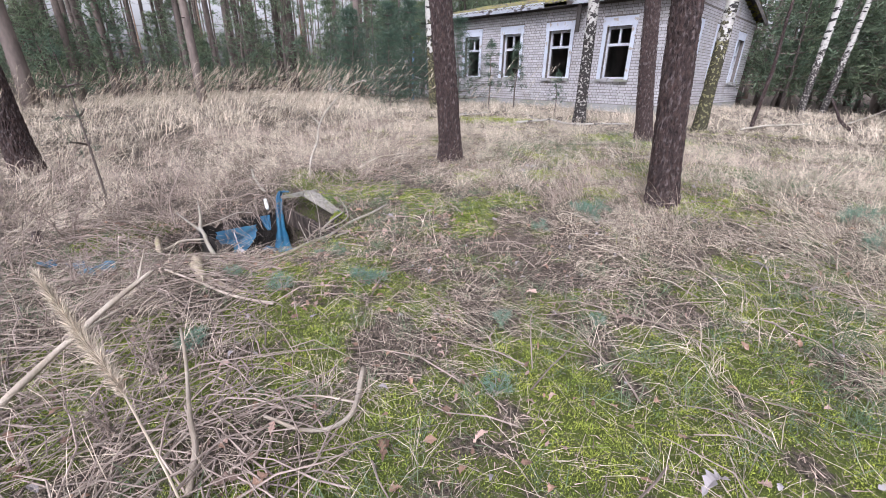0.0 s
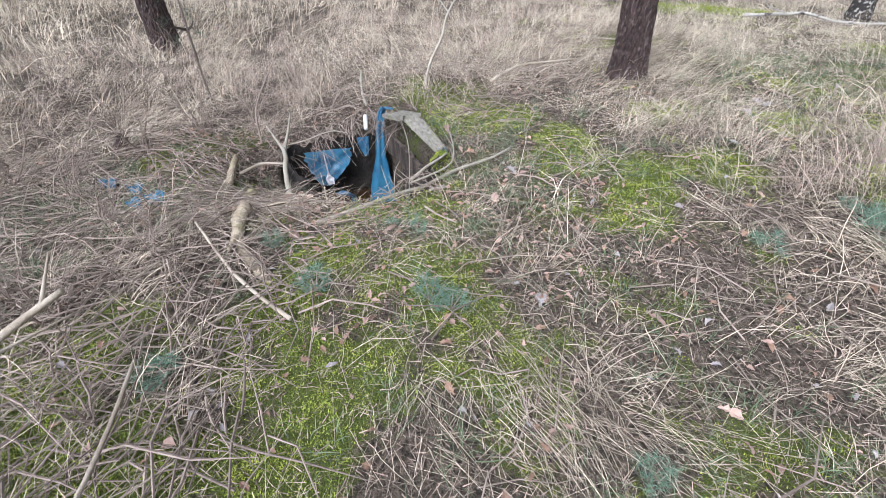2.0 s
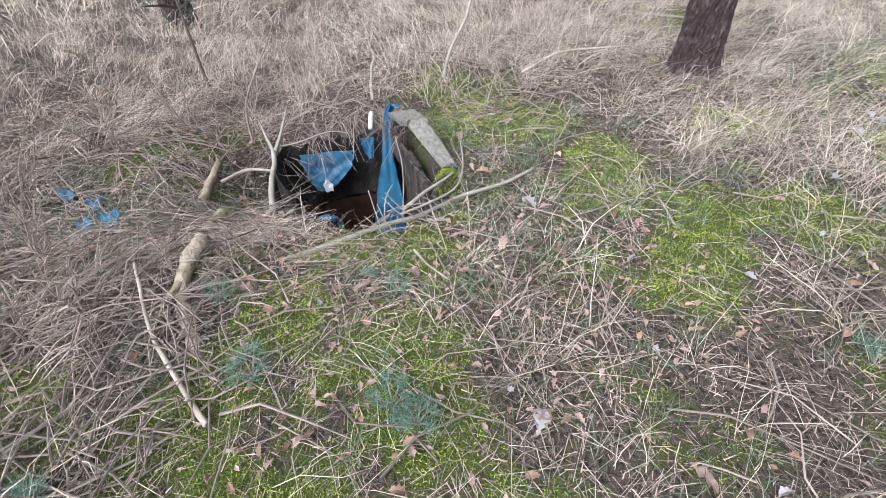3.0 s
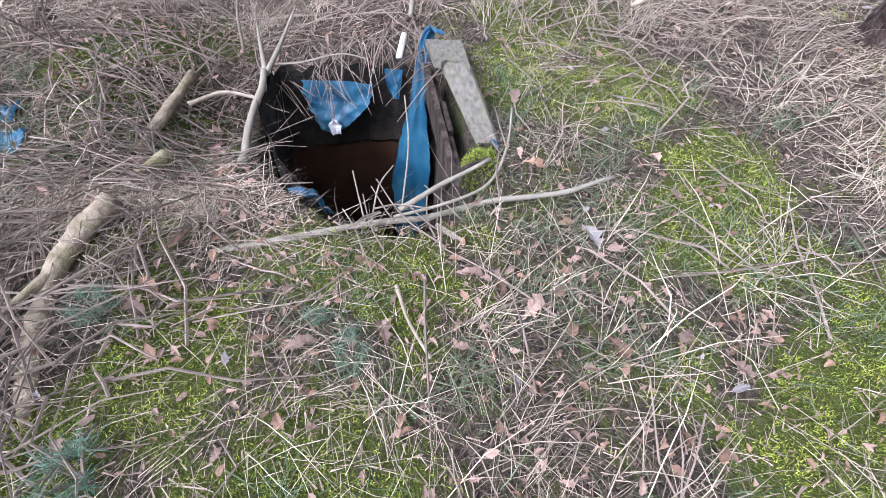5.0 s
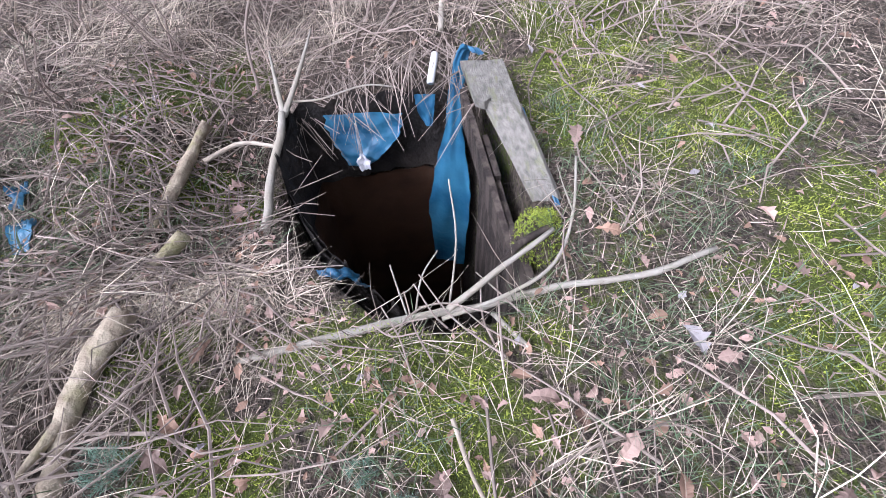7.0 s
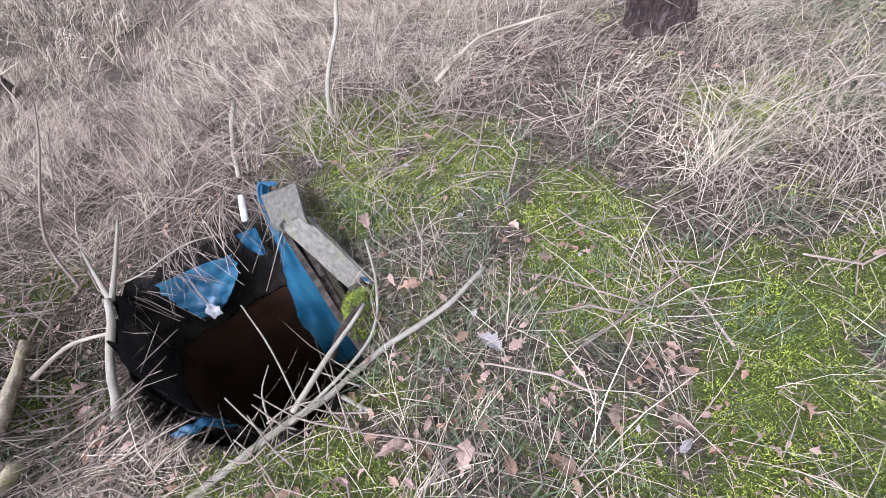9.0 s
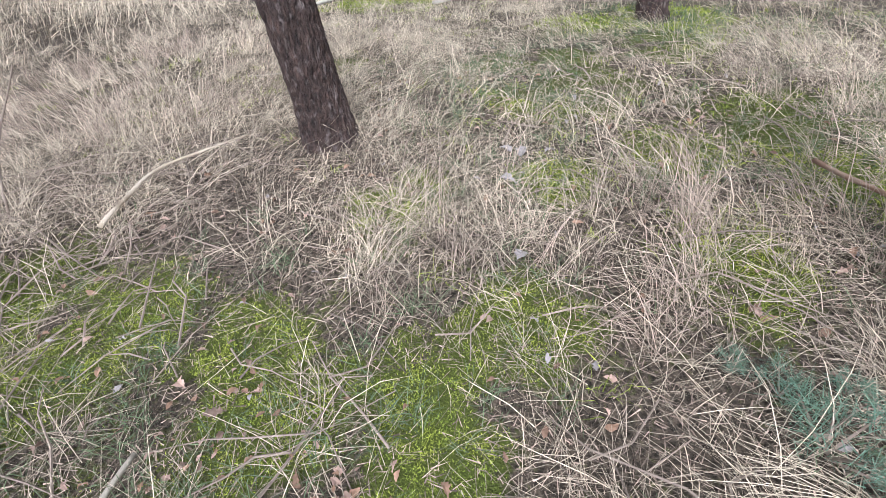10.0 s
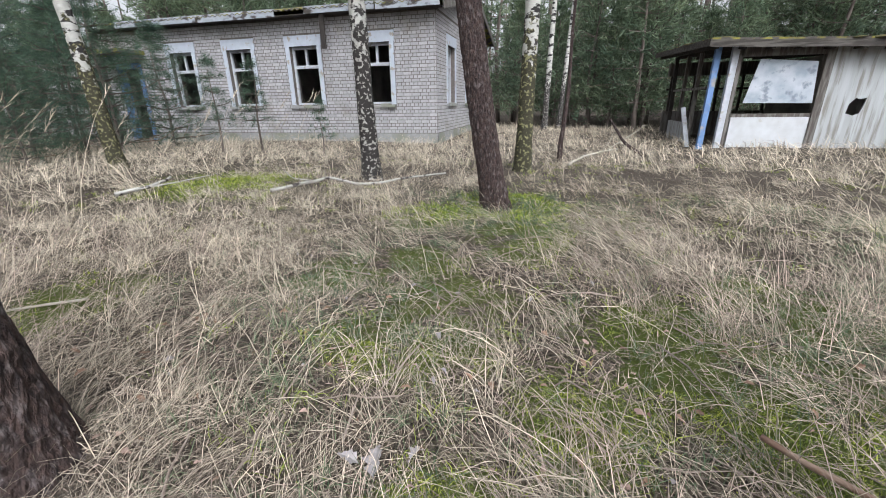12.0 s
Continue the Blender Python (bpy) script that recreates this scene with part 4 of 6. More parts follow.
def tall_pine(label, h, r, seed, group=""):
    """A forest pine: long bare trunk with dead stubs, a loose crown high up."""
    rg = np.random.default_rng(seed)
    tree = thing("pine_tree", label, "tree", group=group)
    lx, ly = rg.normal(0, 0.012, 2)
    zs = np.linspace(-0.2, h, 14)
    pts = [(lx * z + 0.03 * math.sin(z * 0.6 + seed), ly * z + 0.03 * math.cos(z * 0.5), z) for z in zs]
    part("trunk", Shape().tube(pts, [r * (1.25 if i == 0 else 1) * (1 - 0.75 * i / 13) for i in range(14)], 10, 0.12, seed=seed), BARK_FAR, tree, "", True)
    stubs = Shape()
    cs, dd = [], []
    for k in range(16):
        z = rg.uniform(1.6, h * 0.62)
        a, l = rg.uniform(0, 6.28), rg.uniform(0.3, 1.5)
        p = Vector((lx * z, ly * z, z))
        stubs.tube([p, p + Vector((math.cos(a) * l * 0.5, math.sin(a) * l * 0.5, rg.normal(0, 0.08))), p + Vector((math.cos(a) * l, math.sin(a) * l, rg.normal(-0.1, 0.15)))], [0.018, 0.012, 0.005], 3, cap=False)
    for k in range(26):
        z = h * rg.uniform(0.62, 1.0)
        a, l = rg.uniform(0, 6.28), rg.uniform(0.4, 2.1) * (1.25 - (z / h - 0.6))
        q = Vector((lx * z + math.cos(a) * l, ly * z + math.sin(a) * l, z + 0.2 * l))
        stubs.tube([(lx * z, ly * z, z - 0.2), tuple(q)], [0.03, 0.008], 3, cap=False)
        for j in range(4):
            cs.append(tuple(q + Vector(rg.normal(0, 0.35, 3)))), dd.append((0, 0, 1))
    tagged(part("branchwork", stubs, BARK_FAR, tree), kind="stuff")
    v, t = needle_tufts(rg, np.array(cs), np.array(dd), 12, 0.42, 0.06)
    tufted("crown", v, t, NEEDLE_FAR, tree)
    return tree


def pine_at(name, label, x, y, h, r, lean, seed, wood=None):
    """One of the near pines, with its bark in relief."""
    z = float(lie(x, y))
    tree = thing(name, label, "tree", (x, y, z))
    part("trunk", bark_trunk(h, r, r * 0.45, lean, seed=seed), BARK, tree)
    rg = np.random.default_rng(seed)
    cs, dd, limbs = [], [], Shape()
    for k in range(26):
        zz = h * rg.uniform(0.62, 1.0)
        a, l = rg.uniform(0, 6.28), rg.uniform(0.5, 2.2)
        q = Vector((lean[0] * zz + math.cos(a) * l, lean[1] * zz + math.sin(a) * l, zz + 0.25 * l))
        limbs.tube([(lean[0] * zz, lean[1] * zz, zz - 0.2), tuple(q)], [0.035, 0.008], 4, cap=False)
        for j in range(5):
            cs.append(tuple(q + Vector(rg.normal(0, 0.35, 3)))), dd.append((0, 0, 1))
    tagged(part("branchwork", limbs, BARK_FAR, tree), kind="stuff")
    v, t = needle_tufts(rg, np.array(cs), np.array(dd), 14, 0.35, 0.04)
    tufted("crown", v, t, NEEDLE_FAR, tree)
    return tree


def birch_at(label, x, y, h, r, lean, seed, split=1.6, low=None, bow=0.0):
    z = float(lie(x, y))
    tree = thing("birch_tree", label, "tree", (x, y, z))
    def axis(zz):
        return (lean[0] * zz + bow * math.sin(zz * 1.1 + seed), lean[1] * zz, zz)
    zs = np.concatenate([np.arange(-0.15, 4.5, 0.07), np.linspace(4.5, h, 10)])
    rad = [r * (1 + 0.3 * math.exp(-max(a, 0) / 0.2)) * (1 - 0.8 * max(a, 0) / h) * (1 + 0.04 * noise.noise(Vector((a * 5, seed, 0)))) for a in zs]
    part("trunk", Shape().tube([axis(a) for a in zs], rad, 22, 0.1, False, seed), low or BIRCH, tree, "white birch bark, black and scaly at the foot", True)
    tw = Shape()
    rg = np.random.default_rng(seed)
    for k in range(26):
        zz = rg.uniform(0.45, 0.98) * h
        a, l = rg.uniform(0, 6.28), rg.uniform(0.5, 2.0)
        p = Vector(axis(zz))
        o = Vector((math.cos(a), math.sin(a), 0))
        tw.tube([p, p + o * l * 0.5 + Vector((0, 0, l * 0.5)), p + o * l + Vector((0, 0, l * 0.5))], [0.02, 0.012, 0.004], 4, cap=False)
    tagged(part("branchwork", tw, TWIG, tree), kind="stuff")
    return tree


pine_at("pine_tree", "pine with rough plated brown bark standing in dry grass", -3.74, 4.36, 13, 0.145, (-0.06, -0.05), 1)
pine_at("pine_tree", "thick dark-barked pine leaning slightly beside reddish grass", -1.05, 4.36, 13, 0.122, (-0.06, -0.045), 2)
pine_at("pine_tree", "reddish-brown pine trunk in a tussock of dry grass", -2.64, 7.85, 13, 0.135, (-0.18, 0.1), 3)
pine_at("pine_tree", "dark pine trunk with green mossy foot in tall grass", -7.25, 0.24, 13, 0.16, (-0.03, -0.06), 4)
birch_at("birch with black scaly foot and patchy white bark", -4.62, 9.25, 12, 0.125, (-0.045, 0.0), 5, 1.9, None, 0.03)
birch_at("slender birch with mossy foot and white upper trunk", -2.56, 10.4, 12, 0.125, (0.015, 0.0), 6, 1.5, BIRCH_MOSS)
birch_at("leaning birch with moss-covered lower trunk beside young pines", -9.9, 9.6, 12, 0.13, (-0.09, 0.0), 7, 2.3, BIRCH_MOSS)
birch_at("thin white birch at the forest edge", -2.5, 22.5, 12, 0.13, (0.02, 0.0), 8, 1.6)
birch_at("thin white birch at the forest edge", -1.9, 23.2, 12, 0.11, (0.05, 0.0), 9, 1.5)

# forest: tall pines and undergrowth, round the clearing
FOREST = "pines of the forest"
THICKET = "young pines of the thicket"
tall = [tall_pine("tall straight forest pine with a bare lower trunk", 15 + k, 0.14 + 0.02 * k, 20 + k, FOREST) for k in range(4)]
rm = np.random.default_rng(33)
for k in range(26):
    x, y = rm.uniform(0, 7.5), (0.0 if k < 17 else rm.uniform(0, 5))
    p = m_r @ Vector((x if k < 17 else rm.uniform(0, 0.3), y + rm.uniform(0, 0.25), 0.085))
    s = Shape()
    n = 10
    w, hh = rm.uniform(0.08, 0.28), rm.uniform(0.02, 0.05)
    v = [(p.x + w * math.cos(6.283 * i / n) * c * rm.uniform(0.8, 1.2), p.y + 0.6 * w * math.sin(6.283 * i / n) * c, p.z - 0.01 + hh * d) for c, d in ((1, 0), (0.75, 0.7), (0.3, 1)) for i in range(n)]
    s.add(v, [(j * n + i, j * n + (i + 1) % n, (j + 1) * n + (i + 1) % n, (j + 1) * n + i) for j in range(2) for i in range(n)] + [tuple(range(2 * n, 3 * n))])
    part("moss_patch", s, MOSSROOF, shed)
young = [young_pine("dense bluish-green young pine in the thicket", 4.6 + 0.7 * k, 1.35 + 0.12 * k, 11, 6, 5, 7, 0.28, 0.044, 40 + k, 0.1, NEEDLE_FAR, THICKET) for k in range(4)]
rf = np.random.default_rng(11)


def plant(kinds, n, x0, x1, y0, y1, keep, gap, placed, smin=0.85, smax=1.2):
    tries = 0
    while n and tries < 4000:
        tries += 1
        x, y = rf.uniform(x0, x1), rf.uniform(y0, y1)
        if not keep(x, y) or any((x - a) ** 2 + (y - b) ** 2 < gap * gap for a, b in placed):
            continue
        placed.append((x, y))
        ob = kinds[int(rf.integers(len(kinds)))]
        s = rf.uniform(smin, smax)
        c = copy_thing(ob, Matrix.Identity(4))
        c.matrix_basis = pose(x, y, float(lie(x, y)) - 0.03, 0, 0, rf.uniform(0, 360)) @ Matrix.Scale(s, 4)
        n -= 1


pl_t, pl_y = [], []
plant(tall, 70, -48, -16.5, -14, 18, lambda x, y: x < -16.5 - 0.2 * abs(y - 4), 1.5, pl_t)
plant(tall, 60, -36, 34, 27.5, 50, lambda x, y: True, 1.5, pl_t)
plant(tall, 16, 12, 34, 14, 30, lambda x, y: True, 2.2, pl_t)
# Unseen pines south and east, added to close in the light round the clearing.
plant(tall, 26, -30, 34, -34, -8, lambda x, y: True, 3.0, pl_t)
plant(tall, 6, 12, 30, -8, 14, lambda x, y: True, 3.0, pl_t)
plant(young, 40, -4, 26, 23, 28, lambda x, y: y > 22 + 0.05 * abs(x), 1.1, pl_y, 0.9, 1.4)
plant(young, 34, -6, 30, 28, 42, lambda x, y: True, 1.3, pl_y, 1.2, 1.9)
plant(young, 46, -40, -5, 27.2, 36, lambda x, y: True, 1.2, pl_y, 1.4, 2.1)
plant(young, 44, -40, -20, -12, 18, lambda x, y: True, 1.6, pl_y, 0.5, 1.1)
plant(young, 10, 11, 26, 14, 24, lambda x, y: True, 1.8, pl_y)


def far_forest():
    """Woods past the first rows: thin trunks and loose needle masses in a wide ring."""
    rg = np.random.default_rng(90)
    trunks = Shape()
    cs = []
    for k in range(520):
        a, r = rg.uniform(0, 6.28), rg.uniform(46, 85)
        x, y = -4 + r * math.cos(a), 8 + r * math.sin(a)
        h = rg.uniform(12, 17)
        w = rg.uniform(0.1, 0.2)
        trunks.tube([(x, y, -0.5), (x + rg.normal(0, 0.3), y, h)], [w, w * 0.3], 5, cap=False)
        for j in range(5):
            cs.append((x + rg.normal(0, 0.9), y + rg.normal(0, 0.9), h * rg.uniform(0.6, 1.0)))
        for j in range(7):
            cs.append((x + rg.normal(0, 1.5), y + rg.normal(0, 1.5), rg.uniform(0.2, 5.5)))
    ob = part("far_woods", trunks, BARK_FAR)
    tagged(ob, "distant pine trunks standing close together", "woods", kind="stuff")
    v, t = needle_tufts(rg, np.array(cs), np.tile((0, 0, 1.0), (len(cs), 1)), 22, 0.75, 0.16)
    tagged(new("far_foliage", sheet("far_foliage", v, np.zeros((0, 4), int), t, NEEDLE_FAR)), "green needle masses of the distant woods, paled for haze", "woods", kind="stuff")


far_forest()
for k, ob in enumerate(tall):
    ob.matrix_basis = pose(-21 - 3 * k, 5.5 - 2.3 * k, 0)
for k, ob in enumerate(young):
    ob.matrix_basis = pose(0.2 + 2.6 * k, 24.0 + 0.6 * k, 0.1)

# young pines before the house
near_young = young_pine("bushy young pine with long bluish-green needles", 3.4, 1.3, 12, 6, 9, 20, 0.15, 0.008, 61, 0.05, NEEDLE, "young pines by the house")
for x, y, s in ((-12.3, 11.6, 1.05), (-14.3, 12.2, 1.15), (-13.2, 13.9, 1.0), (-16.0, 13.3, 1.15), (-11.9, 9.4, 0.7), (-15.4, 10.2, 1.0), (-17.6, 11.4, 1.1)):
    copy_thing(near_young, Matrix.Identity(4)).matrix_basis = pose(x, y, float(lie(x, y)) - 0.02, 0, 0, x * 77) @ Matrix.Scale(s, 4)
near_young.matrix_basis = pose(-13.3, 10.4, float(lie(-13.3, 10.4)))
thin = young_pine("spindly young pine sapling with sparse needles", 2.2, 0.6, 5, 4, 3, 34, 0.14, 0.007, 63, 0.3, NEEDLE, "saplings before the windows")
for x, y, s in ((-8.9, 12.4, 0.95), (-6.8, 11.6, 0.55)):
    copy_thing(thin, Matrix.Identity(4)).matrix_basis = pose(x, y, float(lie(x, y)), 0, 0, x * 50) @ Matrix.Scale(s, 4)
thin.matrix_basis = pose(-9.9, 12.2, float(lie(-9.9, 12.2)))
sap = young_pine("thin pine sapling, half dead, in tall grass", 1.5, 0.3, 4, 2, 2, 26, 0.07, 0.004, 67, 0.3, NEEDLE, "", 0.006)
sap.matrix_basis = pose(-5.05, 0.8, float(lie(-5.05, 0.8)), 0, -6, 20)

build_grass()

# ---- the pit ----
def along_pit(i0, i1, n=6, inset=0.0):
    c = PIT.mean(0)
    pts = [PIT[i % len(PIT)] for i in range(i0, i1 + 1)]
    out = [p + (q - p) * k / n for p, q in zip(pts, pts[1:]) for k in range(n)] + [pts[-1]]
    return [p + (c - p) / np.linalg.norm(c - p) * inset for p in out]


def lining(name, i0, i1, z0, z1, material, label, inset, rough=0.012, seed=0, top=0.0):
    """A skin on the pit's wall, slightly uneven, with thickness."""
    line = along_pit(i0, i1, 6, inset)
    inner = along_pit(i0, i1, 6, inset - 0.015)
    s = Shape()
    zs = np.linspace(z0, z1, 14)
    for pts, flip in ((line, False), (inner, True)):
        v = []
        for z in zs:
            for k, p in enumerate(pts):
                o = rough * noise.noise(Vector((k * 0.5, z * 4, seed))) if not flip else 0
                zz = z + (top * noise.noise(Vector((k * 0.7, 3, seed))) if z == zs[-1] else 0)
                v.append((p[0] + o, p[1] + o, zz))
        n = len(pts)
        f = [(i * n + k, i * n + k + 1, (i + 1) * n + k + 1, (i + 1) * n + k) for i in range(len(zs) - 1) for k in range(n - 1)]
        s.add(v, f if not flip else [q[::-1] for q in f])
    return tagged(part(name, s, material, None, "", True), label, "lining", kind="structure")


# The linings wear the pit colours, with the shade already in them.
lining("pit_wall", 13, 18, -2.9, -0.62, PITRUST, "rust-brown lower wall of the pit, coloured darker for shade", 0.082, seed=1, top=0.03)
lining("pit_wall", 13, 18, -0.6, -0.12, PITWALL, "damp earth wall of the pit, coloured dark for its shade", 0.075, 0.04, seed=2, top=0.1)
lining("pit_wall", 8, 13, -2.9, -0.2, PITWALL, "damp earth wall of the pit, coloured dark for its shade", 0.085, 0.03, seed=3, top=0.1)
tagged(part("pit_floor", Shape().box((-4.1, 1.3, -2.87), (-2.8, 2.3, -2.81)), PITWALL), "bottom of the pit, coloured dark for its shade", "floor", kind="structure")
shuttering = thing("plank_shuttering", "upright rotten brown planks lining the pit", "planks")
for k in range(1, 4):
    a = Vector((-3.9 + 0.238 * k, 2.165 + 0.021 * k, 0))
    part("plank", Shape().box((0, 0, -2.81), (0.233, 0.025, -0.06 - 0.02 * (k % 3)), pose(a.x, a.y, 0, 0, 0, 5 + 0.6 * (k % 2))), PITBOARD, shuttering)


def worn_board(name, corners, thick, material, label, nx=14, ny=5, seed=0):
    """A plank between four corners with a slightly uneven, splintered surface."""
    a, b, c, d = [Vector(p) for p in corners]
    n = (b - a).cross(d - a).normalized()
    s = Shape()
    v = []
    for side in (0, 1):
        for i in range(nx + 1):
            for j in range(ny + 1):
                u, w = i / nx, j / ny
                if i == nx:
                    u += 0.16 * noise.noise(Vector((j * 1.3, seed, 1)))
                p = (a.lerp(b, u)).lerp(d.lerp(c, u), w)
                p += n * (0.004 * noise.noise(Vector((i * 0.3, j * 1.5, seed))) - thick * side)
                v.append(p)
    m, q = (nx + 1) * (ny + 1), ny + 1
    f = []
    for i in range(nx):
        for j in range(ny):
            k = i * q + j
            f += [(k, k + q, k + q + 1, k + 1), (m + k, m + k + 1, m + k + q + 1, m + k + q)]
        k = i * q
        f += [(k, m + k, m + k + q, k + q), (k + ny, k + ny + q, m + k + ny + q, m + k + ny)]
    for j in range(ny):
        f += [(j, j + 1, m + j + 1, m + j), (nx * q + j, m + nx * q + j, m + nx * q + j + 1, nx * q + j + 1)]
    return tagged(part(name, s.add(v, f), material), label, "board")


worn_board("broken_board", [(-3.545, 2.16, 0.17), (-3.2, 2.295, 0.03), (-3.19, 2.37, 0.06), (-3.46, 2.27, 0.215)], 0.024, GREYBOARD, "weathered grey broken plank with mossy end over the pit", seed=2)
worn_board("broken_board", [(-3.95, 2.12, 0.075), (-3.55, 2.14, 0.175), (-3.45, 2.27, 0.225), (-3.9, 2.29, 0.1)], 0.026, GREYBOARD, "weathered plank snapped off above the pit's edge", seed=5)
worn_board("side_board", [(-3.9, 2.14, -0.02), (-3.1, 2.24, -0.1), (-3.1, 2.25, -0.28), (-3.9, 2.15, -0.2)], 0.025, PITBOARD, "brown plank bracing the pit's edge", seed=7)


def cloth(name, line, widths, axis, label, folds=0.02, seed=0, n=12, material=None):
    """A hanging strip of plastic sheet with creases."""
    pts = smooth_line(line, 6)
    ws = np.interp(np.linspace(0, 1, len(pts)), np.linspace(0, 1, len(widths)), widths)
    ax = Vector(axis).normalized()
    s = Shape()
    for side in (0, 1):
        v = []
        for i, p in enumerate(pts):
            d = (pts[min(i + 1, len(pts) - 1)] - pts[max(i - 1, 0)]).normalized()
            nn = d.cross(ax).normalized()
            for k in range(n + 1):
                u = k / n - 0.5
                fold = folds * (0.5 * math.sin(u * 6 + seed + i * 0.1) + 2.2 * noise.noise(Vector((u * 4, i * 0.3, seed))) + 1.1 * abs(noise.noise(Vector((u * 9 + i * 0.2, i * 0.5, seed)))))
                edge = 1 + 0.16 * noise.noise(Vector((i * 0.55, (k > n / 2) * 9, seed)))
                v.append(p + ax * u * ws[i] * edge + nn * (fold + 0.003 * side))
        f = [(i * (n + 1) + k, i * (n + 1) + k + 1, (i + 1) * (n + 1) + k + 1, (i + 1) * (n + 1) + k) for i in range(len(pts) - 1) for k in range(n)]
        s.add(v, f if side else [q[::-1] for q in f])
    return tagged(part(name, s, material or TARP, None, "", True), label, "plastic sheet")


cloth("blue_sheet_strip", [(-3.93, 2.2, 0.115), (-4.01, 2.15, 0.1), (-4.0, 2.115, -0.03), (-3.97, 2.09, -0.3), (-3.93, 2.07, -0.6), (-3.91, 2.05, -0.9), (-3.9, 2.04, -1.4)], [0.04, 0.05, 0.065, 0.09, 0.21, 0.25, 0.2], (0.35, 0.93, 0), "torn blue plastic sheet hanging into the pit", 0.009, 1)
cloth("blue_sheet_scrap", [(-3.99, 1.66, -0.18), (-3.97, 1.65, -0.3), (-3.93, 1.62, -0.39), (-3.92, 1.6, -0.46)], [0.38, 0.34, 0.2, 0.05], (0.05, 1, 0), "torn blue plastic flap on the pit wall", 0.012, 4)
cloth("blue_sheet_scrap", [(-4.02, 1.96, -0.12), (-4.0, 1.96, -0.2), (-3.98, 1.97, -0.27)], [0.1, 0.08, 0.03], (0.05, 1, 0), "small blue plastic scrap under the bank", 0.006, 5)
cloth("blue_sheet_scrap", [(-3.06, 1.58, -0.08), (-3.05, 1.64, -0.085), (-3.07, 1.68, -0.12), (-3.09, 1.7, -0.24)], [0.02, 0.04, 0.055, 0.05], (0.75, 0.6, 0.1), "blue plastic edge sticking out of the rim", 0.01, 6)
cloth("blue_sheet_scrap", [(-3.46, 2.285, 0.195), (-3.3, 2.33, 0.105), (-3.17, 2.37, 0.035)], [0.012, 0.015, 0.02], (0.2, 0.8, -0.4), "blue plastic edge along the grey plank", 0.003, 8)
for k, (x, y, w) in enumerate(((-3.53, 0.28, 0.13), (-3.45, 0.42, 0.13), (-3.24, 0.56, 0.15), (-3.21, 0.46, 0.11))):
    z = float(lie(x, y)) + 0.02
    cloth("blue_sheet_scrap", [(x - w / 2, y, z), (x, y + 0.03, z + 0.025), (x + w / 2, y + 0.05, z)], [w * 0.45, w * 0.8, w * 0.4], (0.2, 1, 0.1), "crumpled blue plastic scrap half buried in litter", 0.012, k + 10)
cloth("bleached_rag", [(-3.95, 1.62, -0.2), (-3.9, 1.625, -0.34), (-3.88, 1.63, -0.38), (-3.87, 1.635, -0.43)], [0.008, 0.012, 0.07, 0.05], (0.1, 1, 0), "pale dried leaf hanging on the blue flap", 0.01, 3, 6, RAGWHITE)
tagged(part("plastic_pipe", Shape().tube([(-4.11, 2.02, 0.02), (-4.05, 2.005, -0.01), (-3.99, 1.99, -0.045)], [0.017] * 3, 12), PIPE, None, "", True), "short white plastic pipe sticking out of the bank", "pipe")


def moss_clump(x, y, z, rx, ry, rz, label, seed):
    """A cushion of moss: a lumpy mound covered in sprigs."""
    rg = np.random.default_rng(seed)
    th = thing("moss_cushion", label, "moss")
    s = Shape()
    n, m = 18, 8
    v = []
    for i in range(m + 1):
        for k in range(n):
            a, e = 2 * math.pi * k / n, math.pi / 2 * i / m
            r = 1 + 0.25 * noise.noise(Vector((math.cos(a) * 1.5, math.sin(a) * 1.5, e * 2 + seed)))
            v.append((x + rx * r * math.cos(a) * math.cos(e), y + ry * r * math.sin(a) * math.cos(e), z + rz * r * math.sin(e)))
    s.add(v, [(i * n + k, i * n + (k + 1) % n, (i + 1) * n + (k + 1) % n, (i + 1) * n + k) for i in range(m) for k in range(n)])
    part("mound", s, SOIL, th)
    cs = np.array(v)[rg.integers(len(v), size=1500)] + rg.normal(0, 0.007, (1500, 3))
    d = cs - np.array((x, y, z - rz))
    vv, t = needle_tufts(rg, cs, d / np.linalg.norm(d, axis=1, keepdims=True), 4, 0.01, 0.0032)
    tufted("sprig_cover", vv, t, MOSSY, th)


moss_clump(-3.1, 2.31, -0.04, 0.1, 0.07, 0.09, "green moss cushion at the end of the grey plank", 3)
moss_clump(-3.3, 0.5, -0.13, 0.1, 0.09, 0.05, "green moss cushion among blue plastic scraps", 4)
moss_clump(-3.36, 0.36, -0.13, 0.1, 0.08, 0.05, "green moss cushion among blue plastic scraps", 5)


# ---- branches, sticks and logs ----
def stick(label, pts, r0, r1, material=None, sides=8, twigs=(), name="fallen_branch", steps=5, arm=0.75, seed=0, cat="branch"):
    """A crooked branch through the points, with side twigs, lying on the ground where its points are on it."""
    line = smooth_line(pts, steps)
    line = [p + Vector((noise.noise(p * 7 + Vector((seed, 0, 0))), noise.noise(p * 7 + Vector((0, seed, 9))), noise.noise(p * 5))) * r0 * 0.55 for p in line]
    th = thing(name, label, cat)
    knotty = 0.5 if material is MOSSLOG else 0.16
    rr = [(r0 + (r1 - r0) * k / (len(line) - 1)) * (1 + 0.14 * noise.noise(Vector((k * 1.1, seed, 4)))) for k in range(len(line))]
    part("stem", Shape().tube(line, rr, sides, knotty, seed=seed), material or DEADWOOD, th, "", True)
    for tw in twigs:
        tl = smooth_line(tw, 4)
        part("twig", Shape().tube(tl, list(np.linspace(r1 * arm, r1 * 0.25, len(tl))), 6, 0.1), material or DEADWOOD, th, "", True)
    return th


